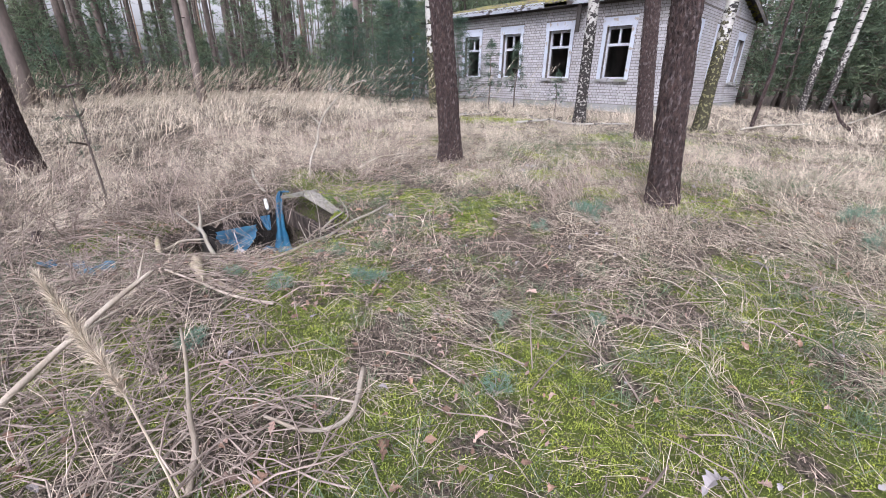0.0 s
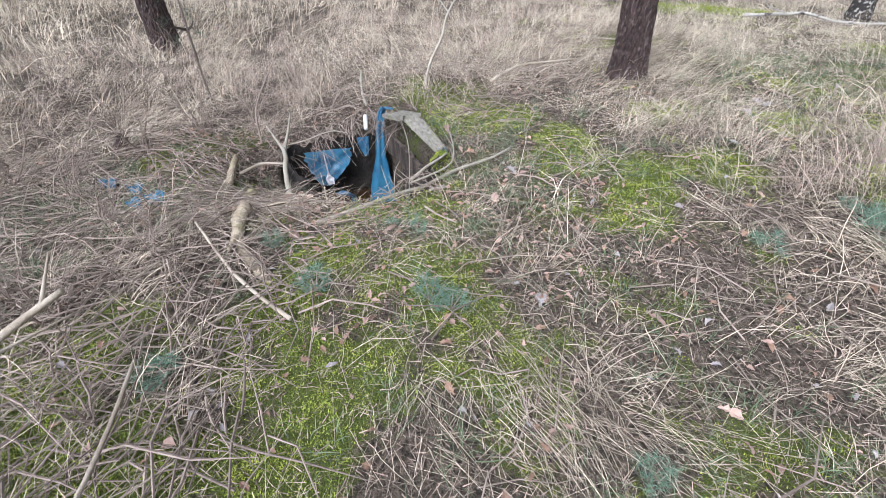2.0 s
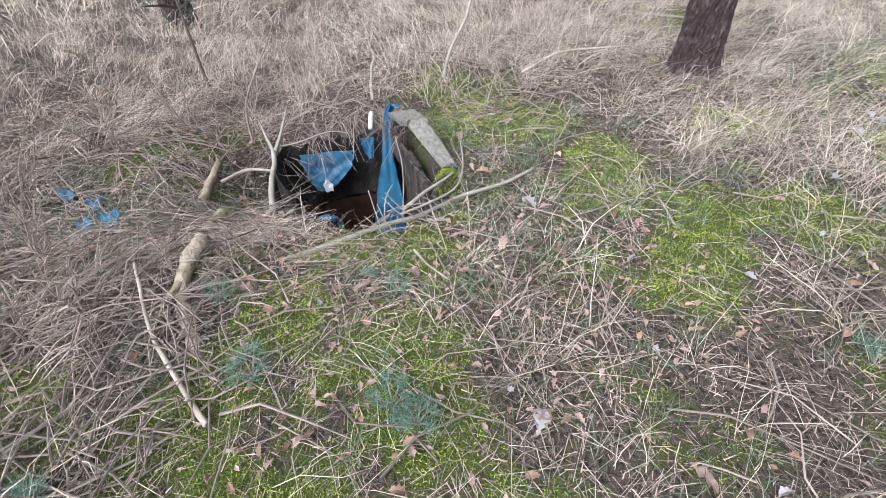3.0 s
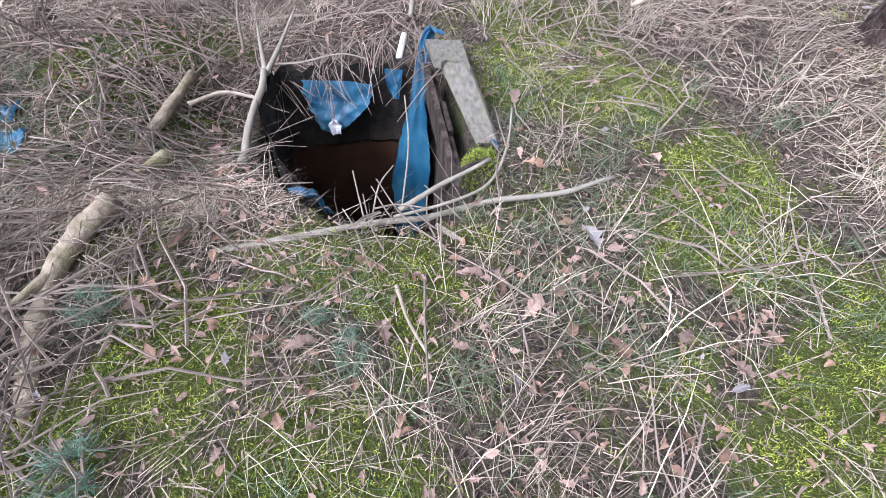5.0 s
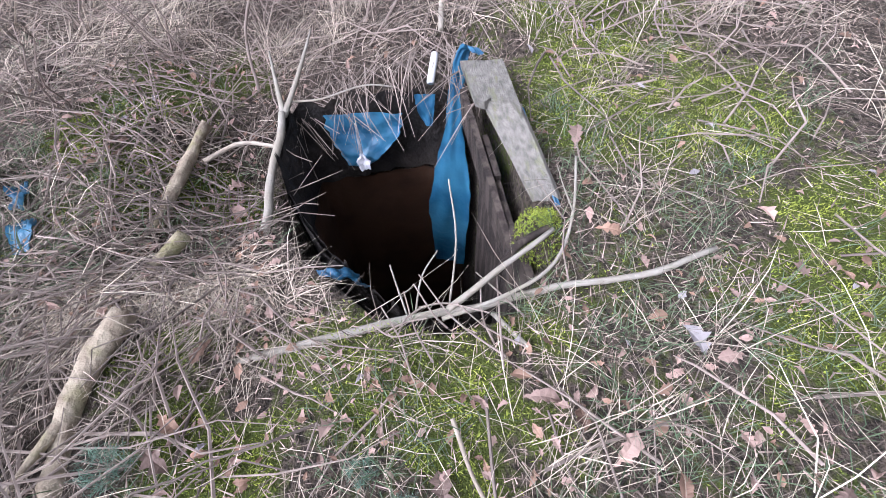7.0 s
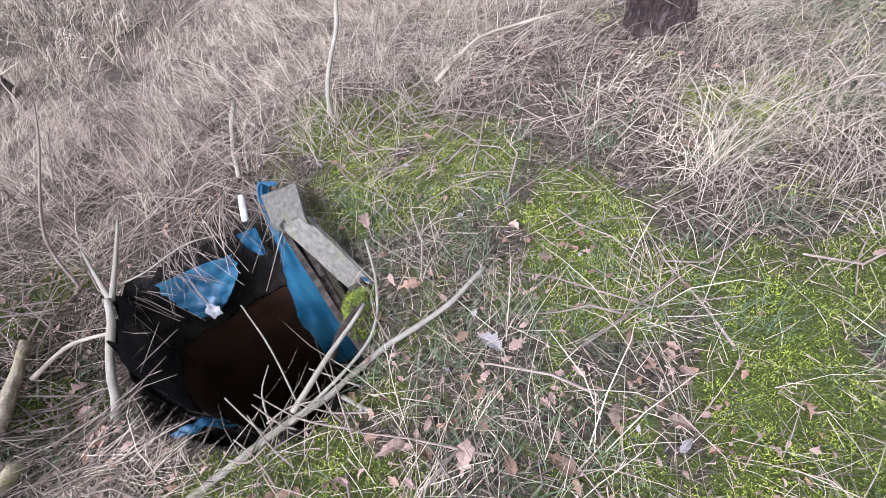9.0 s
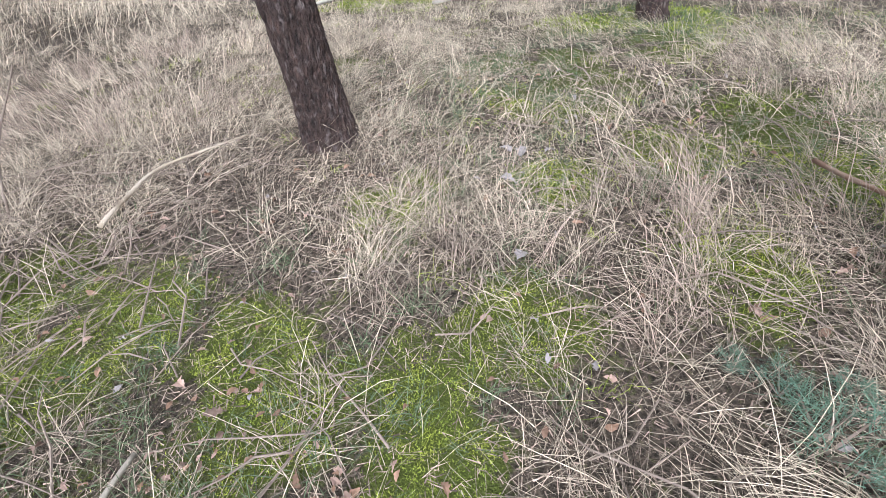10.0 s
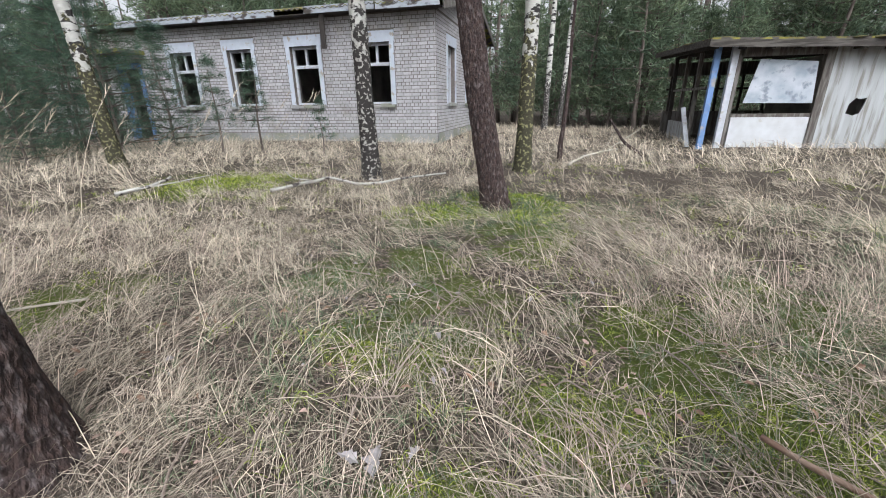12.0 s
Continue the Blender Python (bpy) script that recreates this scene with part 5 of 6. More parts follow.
def gp(x, y, dz=0.02):
    return (x, y, float(lie(x, y)) + dz)


stick("long bleached branch lying across the front of the pit", [(-2.775, 1.37, -0.1), (-2.83, 1.65, -0.085), (-2.862, 1.9, -0.05), (-2.875, 2.1, -0.03), (-2.886, 2.306, 0.035), (-2.88, 2.52, 0.07), (-2.93, 2.73, 0.105)], 0.014, 0.008, PALEWOOD,
      twigs=[[(-2.86, 1.9, -0.05), (-2.93, 1.93, 0.06), (-2.99, 1.98, 0.1)], [(-2.86, 1.88, -0.05), (-2.91, 1.86, 0.06), (-2.94, 1.85, 0.12)], [(-2.87, 2.0, -0.04), (-2.95, 2.03, 0.2), (-3.04, 2.02, 0.33)]], arm=0.4, seed=1)
stick("pale forked stick leaning over the pit's edge", [(-2.83, 2.0, 0.05), (-2.92, 2.13, 0.07), (-3.05, 2.32, 0.08)], 0.01, 0.007, PALEWOOD, seed=2)
stick("thin curved twig bent round the plank's end", [(-2.81, 1.98, 0.04), (-2.86, 2.16, 0.05), (-2.95, 2.31, 0.06), (-3.1, 2.39, 0.09), (-3.28, 2.43, 0.14)], 0.006, 0.004, PALEWOOD, twigs=[[(-3.1, 2.39, 0.09), (-3.16, 2.36, 0.15), (-3.19, 2.34, 0.2)]], seed=3)
stick("broken brown stick jutting over the pit", [(-2.95, 2.15, 0.02), (-3.02, 2.22, 0.05), (-3.08, 2.32, 0.05)], 0.013, 0.011, PITBOARD, seed=4)
stick("short yellowish stick poking out below the branch", [(-2.86, 2.13, -0.06), (-2.78, 2.17, -0.01), (-2.72, 2.2, 0.02)], 0.008, 0.007, PALEWOOD, seed=5)
rt = np.random.default_rng(17)
for k in range(12):
    c = np.array((-2.83 + rt.normal(0, 0.03), rt.uniform(1.85, 2.25)))
    d = rt.uniform(0, 6.28)
    o = np.array((math.cos(d), math.sin(d))) * rt.uniform(0.06, 0.16)
    z = float(lie(*c)) + rt.uniform(0.02, 0.07)
    stick("thin dead twig tangled at the front of the pit", [(*(c - o), z - 0.01), (*(c + rt.normal(0, 0.012, 2)), z + 0.01), (*(c + o), z + rt.uniform(0, 0.08))], 0.0035, 0.002, TWIG, 5, name="dead_twig", seed=20 + k)
stick("upright forked grey stick at the pit's corner", [(-3.34, 1.3, -0.22), (-3.6, 1.31, -0.15), (-3.9, 1.33, -0.08)], 0.02, 0.015, PALEWOOD, name="forked_stick", arm=1.0,
      twigs=[[(-3.9, 1.33, -0.1), (-4.08, 1.28, -0.05), (-4.26, 1.235, 0.0)], [(-3.9, 1.33, -0.1), (-4.06, 1.385, -0.03), (-4.2, 1.42, 0.02), (-4.32, 1.445, 0.06)]], seed=6)
stick("thin stick reaching from the bank over the pit", [(-4.0, 1.36, -0.1), (-3.95, 1.5, -0.06), (-3.97, 1.7, -0.02), (-4.0, 1.83, -0.06)], 0.005, 0.003, PALEWOOD, seed=7)
stick("tall bleached forked sapling stem standing in grass", [(-4.25, 2.6, 0.1), (-4.28, 2.64, 0.3), (-4.38, 2.8, 0.52), (-4.49, 2.93, 0.74), (-4.4, 3.1, 0.98), (-4.28, 3.3, 1.16), (-4.22, 3.42, 1.2)], 0.013, 0.006, PALEWOOD, name="dead_sapling", arm=1.3,
      twigs=[[(-4.47, 2.91, 0.7), (-4.58, 2.84, 0.82), (-4.66, 2.78, 0.93)]], seed=8)
stick("thin dark twig standing beside the bleached stem", [(-4.5, 2.95, 0.15), (-4.55, 3.1, 0.5), (-4.5, 3.35, 0.85)], 0.007, 0.003, TWIG, name="dead_sapling", seed=9)
stick("thin dark upright twig behind the forked stick", [(-4.1, 1.18, -0.1), (-4.2, 1.2, 0.15), (-4.3, 1.4, 0.45), (-4.36, 1.5, 0.62)], 0.008, 0.003, TWIG, name="dead_sapling", twigs=[[(-4.2, 1.2, 0.15), (-4.22, 1.1, 0.3), (-4.25, 1.06, 0.36)]], seed=10)
stick("bare stick lying behind the white pipe", [(-4.84, 2.17, 0.2), (-4.5, 2.09, 0.14), (-4.18, 2.05, 0.09)], 0.014, 0.012, PALEWOOD, seed=11)
stick("mossy rotten log, bleached broken tip, in dry grass", [(-2.9, 1.075, 0.02), (-2.8, 1.05, 0.015), (-2.65, 1.035, 0.0), (-2.5, 1.06, -0.01), (-2.343, 1.119, -0.02), (-2.203, 1.149, -0.03)], 0.036, 0.025, MOSSLOG, 12, name="rotten_log", arm=0.9,
      twigs=[[(-2.65, 1.035, 0.005), (-2.557, 1.021, 0.03), (-2.464, 1.007, 0.05)]], seed=12)
stick("lichened log lying on the slope of the hollow", [(-3.312, 0.931, -0.12), (-3.586, 0.952, -0.12), (-3.871, 0.988, -0.1)], 0.025, 0.02, MOSSLOG, 12, name="rotten_log", seed=14)
stick("broken log piece sticking out of dry grass", [(-3.099, 1.025, -0.06), (-3.226, 1.102, -0.07)], 0.024, 0.028, MOSSLOG, 12, name="rotten_log", seed=15)
stick("pale crooked root by the hollow", [(-3.687, 1.01, -0.14), (-3.764, 1.164, -0.12), (-3.746, 1.319, -0.14)], 0.011, 0.008, DEADWOOD, name="root", seed=16)
stick("brown log stump at the edge of the dry grass", [(-3.92, 0.22, -0.08), (-4.05, 0.25, -0.03), (-4.18, 0.27, 0.05)], 0.042, 0.035, BARK, 12, name="rotten_log", seed=17)
stick("long bare pole lying in the brushwood", [(-1.814, 0.051, -0.008), (-1.820, 0.184, 0.080), (-1.832, 0.450, 0.266), (-1.845, 0.716, 0.432)], 0.017, 0.009, DEADWOOD, 10,
      twigs=[[(-1.832, 0.450, 0.256), (-1.952, 0.670, 0.276)], [(-1.842, 0.653, 0.390), (-1.895, 0.716, 0.522)]], seed=18)
stick("crooked lichened stick rising from the moss", [gp(-0.95, 0.57, 0.03), gp(-1.1, 0.63, 0.05), gp(-1.22, 0.65, 0.08), gp(-1.5, 0.7, 0.1), gp(-1.85, 0.76, 0.13)], 0.011, 0.006, DEADWOOD, seed=19)
stick("bent dead branch curling over the moss", [gp(-1.13, 1.3, 0.03), gp(-0.95, 1.14, 0.03), gp(-0.92, 1.03, 0.02), gp(-0.98, 0.94, 0.02), gp(-1.12, 0.86, 0.03)], 0.011, 0.006, DEADWOOD, twigs=[[gp(-0.97, 1.16, 0.03), gp(-1.1, 1.0, 0.06), gp(-1.25, 0.68, 0.05)]], seed=30)
stick("grey dead stick with peeling bark near the logs", [gp(-2.73, 0.86, 0.07), gp(-2.37, 0.99, 0.05), gp(-2.19, 1.08, 0.03), gp(-1.95, 1.226, 0.02)], 0.006, 0.009, DEADWOOD, seed=31)
stick("long fallen branch lying through dry grass", [gp(-4.15, 3.2, 0.06), gp(-4.3, 3.55, 0.1), gp(-4.25, 3.75, 0.12), gp(-4.05, 4.05, 0.15)], 0.012, 0.005, DEADWOOD, twigs=[[gp(-4.25, 3.7, 0.1), gp(-4.6, 4.1, 0.15), gp(-4.9, 4.4, 0.2)]], seed=32)
stick("white birch branch lying in the clearing", [gp(-5.3, 7.8, 0.1), gp(-5.0, 8.3, 0.14), gp(-4.8, 8.4, 0.16), gp(-4.3, 8.25, 0.12), gp(-3.95, 8.7, 0.13), gp(-3.5, 9.1, 0.14)], 0.022, 0.012, BIRCH_STICK, 10, twigs=[[gp(-5.0, 8.3, 0.14), gp(-5.1, 8.0, 0.22), gp(-5.3, 8.1, 0.3)]], seed=33)
stick("bleached fallen branch by the forest edge", [gp(-1.85, 10.5, 0.12), gp(-1.5, 11.2, 0.2), gp(-0.95, 12.0, 0.25)], 0.025, 0.012, PALEWOOD, 10, twigs=[[gp(-1.3, 11.5, 0.2), gp(-1.15, 11.6, 0.4), gp(-1.05, 11.8, 0.62)]], seed=34)
stick("pale dead branch lying flat in the grass", [gp(-5.3, 4.9, 0.0), gp(-5.02, 5.03, 0.02), gp(-4.84, 5.14, 0.03), gp(-4.62, 5.23, 0.04)], 0.006, 0.009, PALEWOOD, seed=35)
stick("birch sticks lying among grass and moss", [gp(-6.9, 7.2, 0.12), gp(-6.8, 7.6, 0.14), gp(-6.95, 8.0, 0.16)], 0.025, 0.014, BIRCH_STICK, 10, twigs=[[gp(-6.8, 7.4, 0.14), gp(-6.5, 7.7, 0.16), gp(-6.3, 8.1, 0.18)]], seed=36)
stick("reddish dead branch lying near the thick pine", [gp(-1.42, 4.95, 0.08), gp(-1.31, 4.85, 0.08), gp(-1.2, 4.76, 0.08)], 0.011, 0.009, LITTERWOOD, seed=37)
stick("thin dead twig lying across the moss", [gp(-2.56, 1.99, 0.03), gp(-2.45, 2.02, 0.03), gp(-2.33, 2.08, 0.03)], 0.006, 0.004, DEADWOOD, name="dead_twig", seed=38)
stick("dark dead stem standing at the forest edge", [gp(-1.97, 12.0, -0.05), (-1.92, 12.0, 1.5), (-1.9, 12.05, 4.2)], 0.05, 0.02, BARK, 8, name="dead_sapling", seed=39)
stick("leaning dead trunk near the forest edge", [gp(-0.2, 13.2, 0.0), (-0.6, 13.4, 0.5), (-0.95, 13.6, 1.0)], 0.04, 0.02, BARK, 8, name="dead_sapling", seed=40)
stick("pale dead stick lying in grass by the shed", [gp(-0.9, 14.0, 0.1), gp(-0.3, 14.6, 0.4), gp(0.0, 14.8, 0.6)], 0.02, 0.01, PALEWOOD, 8, seed=41)


def brushwood(n, x0, x1, y0, y1, seed, label, keep):
    """A tangle of fine dead twigs on the ground."""
    rg = np.random.default_rng(seed)
    s = Shape()
    while n:
        x, y = rg.uniform(x0, x1), rg.uniform(y0, y1)
        if rg.random() > keep(x, y) or inside_pit(np.array(x), np.array(y), 0.14) > 0:
            continue
        n -= 1
        a, l = rg.uniform(0, 6.28), rg.uniform(0.12, 0.55)
        up = rg.uniform(0.0, 0.22)
        p = []
        for k in range(4):
            t = k / 3
            px, py = x + math.cos(a) * l * t + rg.normal(0, 0.02), y + math.sin(a) * l * t + rg.normal(0, 0.02)
            p.append((px, py, float(lie(px, py)) + 0.012 + up * t * (1.2 - t)))
        r = rg.uniform(0.0018, 0.005)
        s.tube(p, [r, r * 0.85, r * 0.65, r * 0.3], 4, cap=False)
    ob = part("brushwood", s, TWIG)
    return tagged(ob, label, "twigs", kind="stuff")


brushwood(1250, -3.6, -0.6, -0.4, 1.6, 71, "tangle of fine dead twigs on the ground", lambda x, y: float(smooth01((1.35 - y + 0.2 * (-1.5 - x)) / 0.5)))
brushwood(190, -4.3, -2.9, 0.5, 1.3, 74, "dead twigs fallen into the hollow", lambda x, y: 0.9)
brushwood(600, -5.2, -3.2, 0.0, 4.0, 72, "tangle of fine dead twigs on the bank", lambda x, y: 0.8 if x < -3.9 else 0.35)
brushwood(400, -3.2, 1.0, 1.4, 7.0, 73, "scattered fine dead twigs in the clearing", lambda x, y: 0.5)


def rim_fringe(n, seed):
    """Roots and grass hanging over the pit's rim."""
    rg = np.random.default_rng(seed)
    s = Shape()
    line = along_pit(15, 19, 10)
    for k in range(n):
        p = line[int(rg.integers(len(line)))]
        o = (PIT.mean(0) - p) / np.linalg.norm(PIT.mean(0) - p)
        x, y = p - o * rg.uniform(0.0, 0.12)
        z = float(lie(x, y)) - 0.02
        l = rg.uniform(0.02, 0.22)
        r = rg.uniform(0.001, 0.0028)
        q = rg.normal(0, 0.13, 2)
        s.tube([(x, y, z + 0.02), (x + o[0] * 0.08 + q[0] * 0.5, y + o[1] * 0.08 + q[1] * 0.5, z - 0.01), (x + o[0] * 0.16 + q[0], y + o[1] * 0.16 + q[1], z - l)], [r, r, r * 0.5], 3, cap=False)
    tagged(part("root_fringe", s, TWIG), "fine roots and dead grass hanging over the rim", "roots", kind="stuff")


rim_fringe(230, 75)


# ---- bare shrubs ----
def bare_shrub(label, x, y, h, seed, lean=(0.0, 0.0)):
    """A leafless bush: a few wiry stems that fork twice."""
    rg = np.random.default_rng(seed)
    th = thing("bare_shrub", label, "shrub", gp(x, y, -0.02), group="bare shrubs")
    fine = Shape()
    for k in range(int(rg.integers(3, 6))):
        a = rg.uniform(0, 6.28)
        o = Vector((math.cos(a) * 0.45 + lean[0], math.sin(a) * 0.45 + lean[1], 1)) * h * rg.uniform(0.6, 1.05)
        pts = [Vector((0, 0, 0))]
        for i in range(1, 6):
            pts.append(o * (i / 5) + Vector(rg.normal(0, 0.035, 3)) * h)
        part("stem", Shape().tube(pts, list(np.linspace(0.0055, 0.0015, 6)), 5, cap=False), TWIG, th)
        for i in range(1, 6):
            for j in range(int(rg.integers(1, 4))):
                d = (o.normalized() * 0.7 + Vector(rg.normal(0, 0.6, 3))).normalized()
                l = h * rg.uniform(0.12, 0.4)
                q = pts[i] + d * l
                fine.tube([pts[i], pts[i] + d * l * 0.5 + Vector(rg.normal(0, 0.02, 3)), q], [0.0026, 0.0018, 0.0008], 3, cap=False)
                e = (d + Vector(rg.normal(0, 0.6, 3))).normalized()
                fine.tube([pts[i] + d * l * 0.5, pts[i] + d * l * 0.5 + e * l * 0.5], [0.0016, 0.0007], 3, cap=False)
    tagged(part("twigwork", fine, TWIG, th), kind="stuff")


for k, (x, y, h) in enumerate(((-3.35, 0.15, 0.5), (-3.9, 0.45, 0.55), (-4.25, 0.8, 0.5), (-4.5, 1.15, 0.5), (-3.7, -0.2, 0.6), (-4.6, 0.2, 0.6), (-2.9, 0.45, 0.34), (-2.3, 0.35, 0.3),
                                (-1.75, 0.62, 0.26), (-1.45, 0.45, 0.24), (-4.7, 2.0, 0.4), (-2.55, 0.7, 0.28), (-5.2, 0.5, 0.6), (-5.0, 1.6, 0.5))):
    bare_shrub("leafless grey-brown bush of wiry twigs in dry grass", x, y, h, 300 + k, (0.2 * math.sin(k * 2.1), 0.25 * math.cos(k * 1.7)))


# ---- seedlings ----
def seedling(label, size, seed):
    rg = np.random.default_rng(seed)
    th = thing("pine_seedling", label, "seedling", group="pine seedlings")
    n = 6
    cs, dd = [], []
    st = Shape()
    for k in range(n):
        a = k * 2.4
        tip = Vector((math.cos(a) * size * rg.uniform(0.2, 0.75), math.sin(a) * size * rg.uniform(0.2, 0.75), size * rg.uniform(0.35, 0.95)))
        st.tube([(0, 0, -0.01), tuple(tip * 0.6), tuple(tip)], [0.004, 0.003, 0.0015], 4, cap=False)
        for u in (0.82, 0.9, 0.96, 1.0):
            cs.append(tuple(tip * u)), dd.append(tuple(tip.normalized()))
    part("stem", st, TWIG, th)
    v, t = needle_tufts(rg, np.array(cs), np.array(dd), 20, size * 0.5, 0.0018)
    tufted("needles", v, t, NEEDLE_YOUNG, th)
    return th


seeds = [seedling("small blue-green pine seedling growing in moss", 0.085 + 0.02 * k, 80 + k) for k in range(3)]
places = [(-1.88, 1.77, 1.1), (-0.66, 1.66, 0.8), (-1.35, 3.67, 1.3), (-1.85, 0.79, 1.1), (0.18, 4.74, 1.4), (-1.45, 3.79, 0.7), (-1.31, 3.87, 0.75), (-1.57, 3.82, 0.6), (-1.55, 3.26, 0.7), (-2.1, 1.34, 1.1),
          (-1.8, 1.83, 0.9), (-2.35, 1.88, 0.55), (-2.46, 1.78, 0.5), (-2.5, 1.2, 0.7), (0.4, 4.3, 1.4), (-0.62, 2.46, 0.7), (-1.0, 2.1, 0.7)]
for k, (x, y, s) in enumerate(places):
    ob = seeds[k % 3] if k < 3 else copy_thing(seeds[k % 3], Matrix.Identity(4))
    ob.matrix_basis = pose(x, y, float(lie(x, y)), 0, 0, k * 67) @ Matrix.Scale(s, 4)


# ---- fallen leaves ----
def leaf_outline(kind):
    if kind == "oak":
        half = [(0.0, 0.0), (0.1, 0.07), (0.2, 0.05), (0.32, 0.19), (0.42, 0.12), (0.55, 0.27), (0.66, 0.17), (0.78, 0.24), (0.88, 0.12), (1.0, 0.0)]
    else:
        half = [(0.0, 0.0), (0.1, 0.1), (0.24, 0.22), (0.36, 0.2), (0.5, 0.26), (0.66, 0.17), (0.8, 0.14), (0.92, 0.05), (1.0, 0.0)]
    return half


def leaf_shape(s, kind, size, m, curl, rg):
    """A lobed leaf, folded along its rib and curled."""
    half = leaf_outline(kind)
    v, f = [], []
    for u, w in half:
        z = curl * math.sin(u * 3.1) * size * 0.4
        v.append(((u - 0.5) * size, 0, z))
    n = len(half)
    for sgn in (1, -1):
        for u, w in half:
            w2 = w * rg.uniform(0.7, 1.25)
            v.append(((u - 0.5) * size, sgn * w2 * size, curl * math.sin(u * 3.1) * size * 0.4 + w2 * size * curl * 1.3 + size * 0.03 * rg.normal()))
    for i in range(n - 1):
        f += [(i, i + 1, n + i + 1, n + i), (i, 2 * n + i, 2 * n + i + 1, i + 1)]
    s.add([m @ Vector(p) for p in v], f)


def fallen_leaf(x, y, kind, size, rz, material, label, seed):
    rg = np.random.default_rng(seed)
    s = Shape()
    leaf_shape(s, kind, size, Matrix.Identity(4), rg.uniform(0.15, 0.5), rg)
    ob = part("fallen_leaf", s, material)
    ob.matrix_basis = pose(x, y, float(lie(x, y)) + 0.02, rg.normal(0, 14), rg.normal(0, 14), rz)
    tagged(ob, label, "leaf", "fallen leaves")


spots = [(-0.69, 1.39), (-0.52, 1.4), (0.08, 2.2), (-0.93, 0.67), (-0.93, 1.4), (-1.58, 0.85), (-0.71, 1.11), (-0.52, 2.57), (-0.27, 1.93), (-1.05, 2.46), (-0.85, 0.74),
         (-2.41, 1.96), (-2.77, 2.54), (-3.04, 2.93), (-3.05, 2.49), (-3.43, 2.48), (-2.65, 2.17), (-2.56, 1.69), (-2.6, 1.28), (-2.47, 2.37), (-2.38, 1.38), (-2.35, 2.76), (-2.33, 2.57), (-2.37, 1.75), (-2.27, 0.96), (-2.65, 2.67), (-2.55, 2.29), (-2.59, 2.21), (-2.39, 2.46), (-2.85, 2.93), (-2.8, 1.29), (-2.52, 1.28), (-2.51, 2.46), (-2.25, 2.87), (-1.7, 2.2), (-1.43, 2.53)]
for k, (x, y) in enumerate(spots):
    fallen_leaf(x, y, "oak" if k % 4 else "birch", 0.06 + 0.012 * (k % 4), k * 83, (LEAF_ONE, LEAF_PINK_ONE)[k % 2], ("curled brown oak leaf on moss", "dry pinkish-brown leaf lying on litter")[k % 2], k)
for k, (x, y, s) in enumerate([(-0.14, 3.57, 0.12), (0.12, 1.82, 0.13), (-1.69, 2.18, 0.09), (-2.694, 2.6, 0.1), (-2.6, 4.64, 0.13), (-2.7, 4.63, 0.08), (-2.48, 4.68, 0.08), (-0.97, 4.94, 0.08), (-2.55, 4.35, 0.1), (-2.3, 3.95, 0.1), (-1.2, 4.5, 0.07), (-3.5, 1.14, 0.12), (-3.63, 1.1, 0.1)]):
    fallen_leaf(x, y, "oak", s, k * 71, LEAF_GREY if k < 11 else LEAF_PINK, "bleached greyish-white leaf lying face down", 200 + k)


def leaf_litter(n, seed, material, name, label, x0, x1, y0, y1, small=0.018, large=0.055):
    rg = np.random.default_rng(seed)
    s = Shape()
    while n:
        x, y = rg.uniform(x0, x1), rg.uniform(y0, y1)
        if inside_pit(np.array(x), np.array(y), 0.03) > 0:
            continue
        n -= 1
        m = pose(x, y, float(lie(x, y)) + rg.uniform(0.008, 0.03), rg.normal(0, 22), rg.normal(0, 22), rg.uniform(0, 360))
        leaf_shape(s, "oak" if rg.random() < 0.5 else "birch", rg.uniform(small, large), m, rg.uniform(0.1, 0.6), rg)
    tagged(part(name, s, material), label, "leaf litter", kind="stuff")


leaf_litter(760, 91, LEAF, "leaf_litter", "small curled brown leaves scattered on the ground", -4.2, 2.2, -0.3, 5.6)
leaf_litter(620, 92, LEAF_PINK, "leaf_litter", "small dry pinkish leaves scattered on the ground", -4.2, 2.2, -0.3, 5.6)
leaf_litter(260, 93, LEAF_GREY, "leaf_litter", "small bleached leaves scattered on the ground", -4.2, 2.2, -0.3, 6.5, 0.02, 0.05)
leaf_litter(190, 95, LEAF, "leaf_litter", "dark dry leaves gathered in the hollow", -4.3, -2.9, 0.5, 1.4, 0.02, 0.05)
leaf_litter(240, 97, LEAF_PINK, "leaf_litter", "pinkish dry leaves gathered in the hollow", -4.3, -2.9, 0.5, 1.4, 0.015, 0.05)
leaf_litter(280, 94, LEAF_PINK, "leaf_litter", "dry leaves gathered in front of the pit", -3.0, -1.7, 1.3, 3.1, 0.015, 0.042)
leaf_litter(220, 96, LEAF, "leaf_litter", "brown leaves gathered in front of the pit", -3.0, -1.7, 1.3, 3.1, 0.015, 0.042)


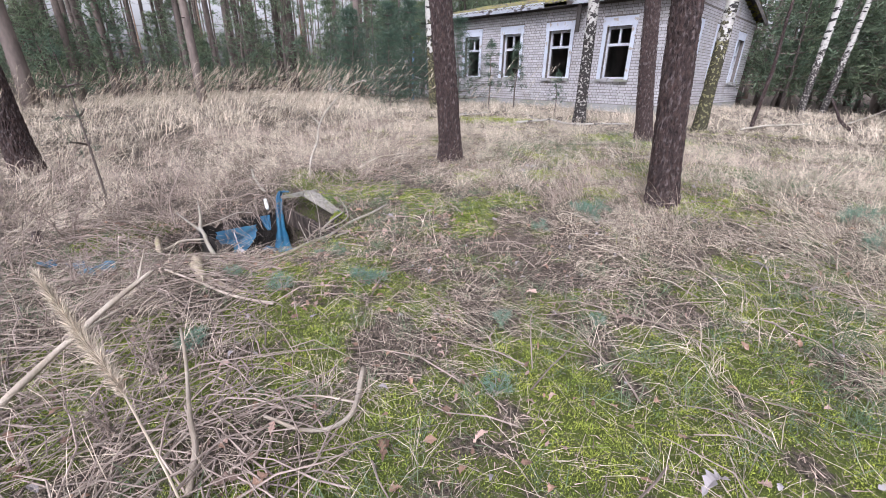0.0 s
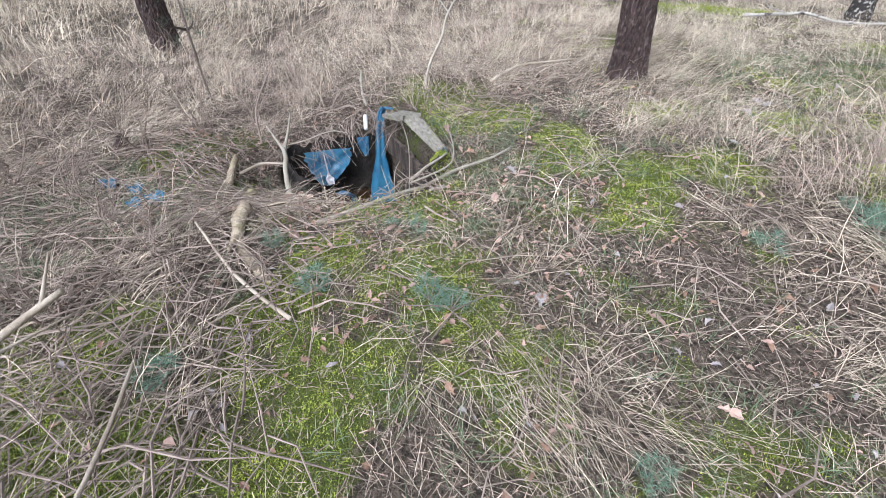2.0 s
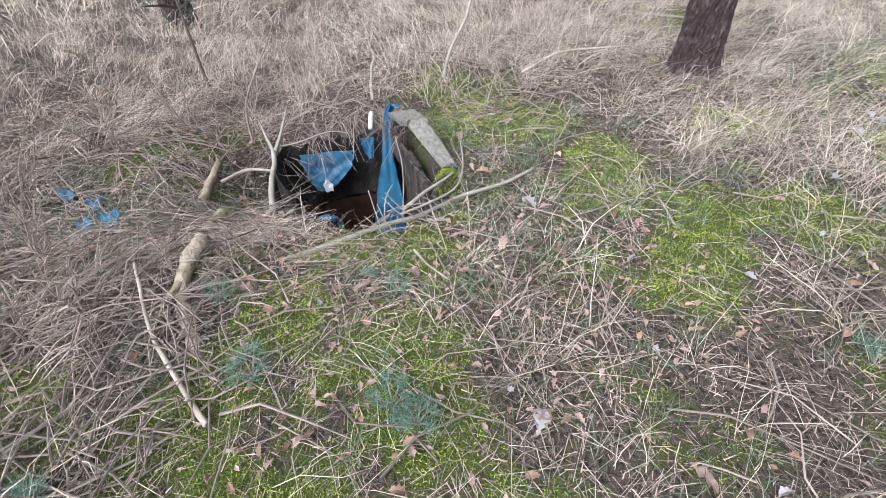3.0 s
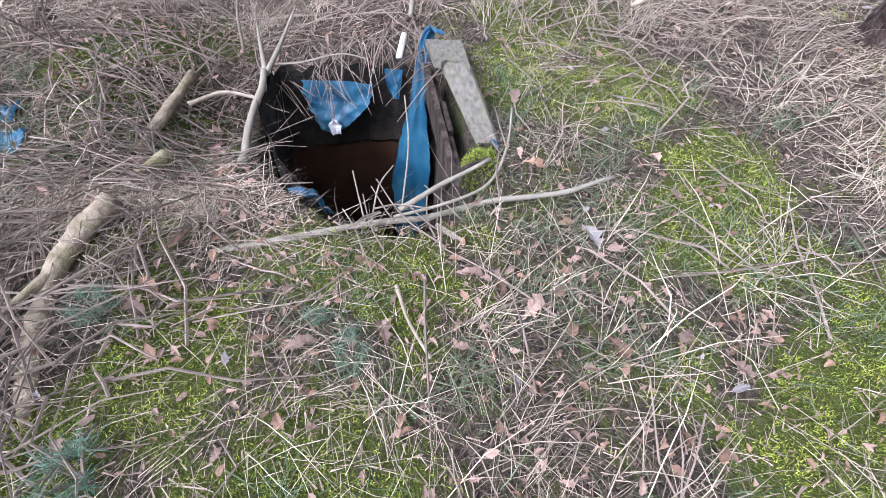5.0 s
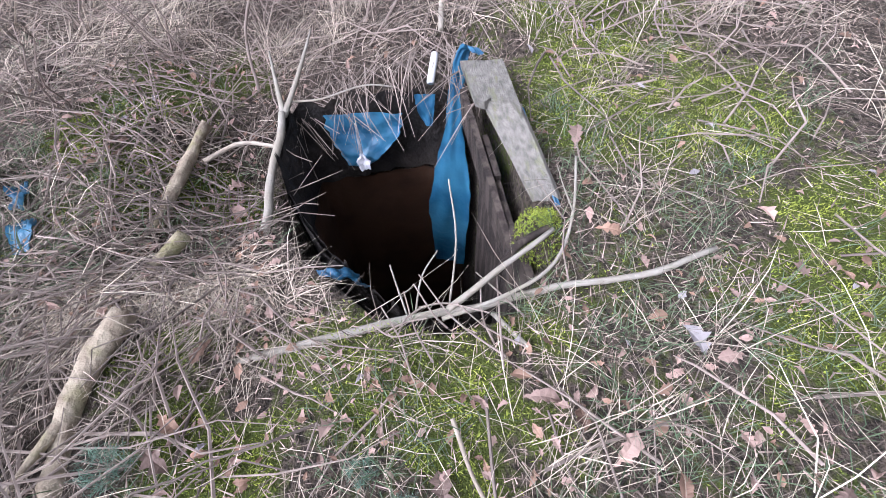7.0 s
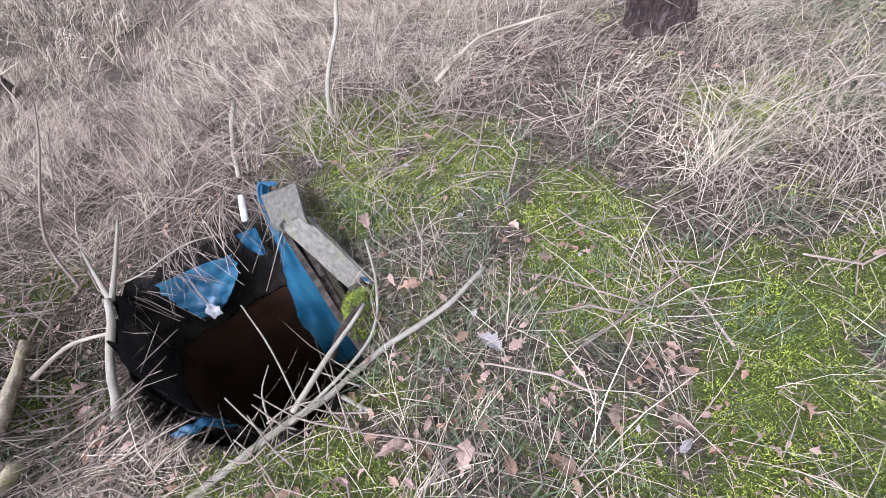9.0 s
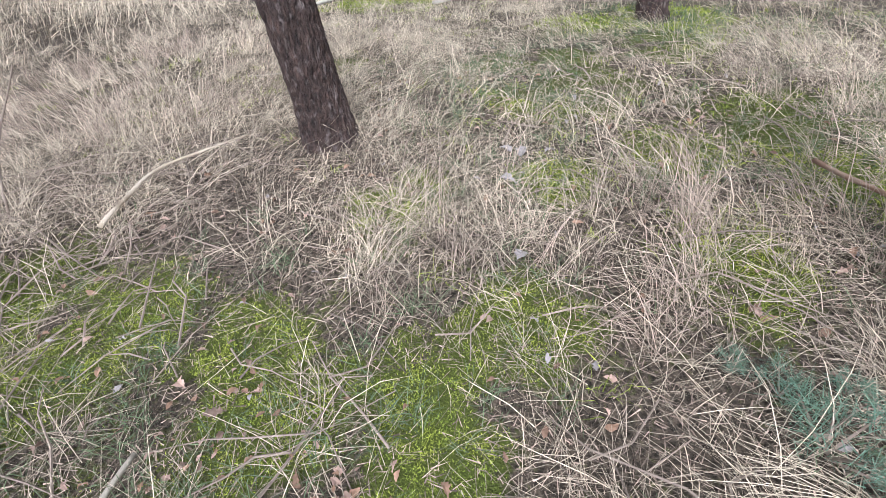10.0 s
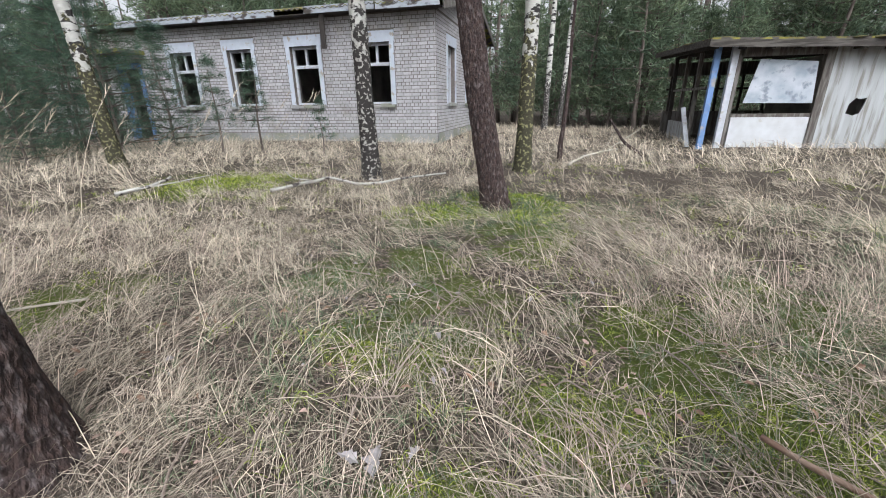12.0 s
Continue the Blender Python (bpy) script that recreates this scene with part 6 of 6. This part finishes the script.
# ---- the reed stalk beside the path ----
def near_reed():
    th = thing("reed_stalk", "single bleached reed stalk with feathery seed plume", "grass")
    line = smooth_line([(-0.34, 0.555, 0.05), (-0.355, 0.55, 0.4), (-0.374, 0.542, 0.644), (-0.408, 0.529, 0.771), (-0.434, 0.518, 0.845), (-0.497, 0.497, 0.899), (-0.526, 0.48, 0.972)], 5)
    part("stem", Shape().tube(line, list(np.linspace(0.0022, 0.0008, len(line))), 6), STRAW_PALE, th)
    top = np.array([tuple(p) for p in line[-13:]])
    n = 2600
    t = rng.random(n)
    k = np.minimum((t * 12).astype(int), 11)
    base = top[k] + (top[k + 1] - top[k]) * (t * 12 - k)[:, None]
    d = (top[-1] - top[0]) / np.linalg.norm(top[-1] - top[0])
    w = 0.0125 * np.sin(np.clip(t, 0.04, 1) ** 0.6 * np.pi * 0.95) + 0.003
    out = d * 0.014 + rng.normal(0, 1, (n, 3)) * w[:, None] * 0.6
    sd = np.cross(out, rng.normal(0, 1, (n, 3)))
    sd /= np.linalg.norm(sd, axis=1, keepdims=True)
    v = np.stack([base - sd * 0.0007, base + sd * 0.0007, base + out], 1).reshape(-1, 3)
    tufted("plume", v, np.arange(n * 3).reshape(-1, 3), STRAW_PALE, th)


near_reed()


# ---- bricks ----
def lay_bricks():
    """The 300 bricks round the near corner singly; the rest of both walls as one part each."""
    front = brick_places(LEFT, HX, 0.51, EAVE, [(c - w / 2 - 0.01, c + w / 2 + 0.01, SILL - 0.1, HEAD + 0.29) for c, w in FRONT_WINDOWS] + [(-17.4, -16.28, 0.2, 2.87)])
    side = brick_places(HY, BACK + 0.4, 0.51, EAVE, [(c - w / 2 - 0.01, c + w / 2 + 0.01, SILL - 0.1, HEAD + 0.29) for c, w in SIDE_WINDOWS])
    front.sort(key=lambda b: -b[0])
    shapes = {}
    one = [b for b in front if b[2] < 2.9][:300]
    rest = Shape()
    single = set(one)
    for b in front:
        if b in single:
            key = (round(b[1] - b[0], 3))
            if key not in shapes:
                v, f = brick_face(0, b[1] - b[0], 0, b[3] - b[2], 0, "x")
                shapes[key] = Shape().add(v, f).mesh("brick", BRICK)
            ob = new("brick", shapes[key])
            ob.parent = house_wall
            ob.location = (b[0], HY - 0.0005, b[2])
        else:
            rest.add(*brick_face(*b, HY - 0.0005, "x"))
    tagged(part("bricks", rest, BRICK_FAR, house), kind="stuff")
    rest = Shape()
    for b in side:
        rest.add(*brick_face(*b, HX + 0.0005, "y"))
    z = EAVE + 0.005
    while z < RIDGE - 0.2:
        w = (RIDGE - z) / slope
        k = mid - w + 0.3
        while k < mid + w - 0.4:
            rest.add(*brick_face(k, k + 0.25, z, z + 0.088, HX + 0.0005, "y"))
            k += 0.26
        z += 0.098
    tagged(part("bricks", rest, BRICK_FAR, house), kind="stuff")


lay_bricks()
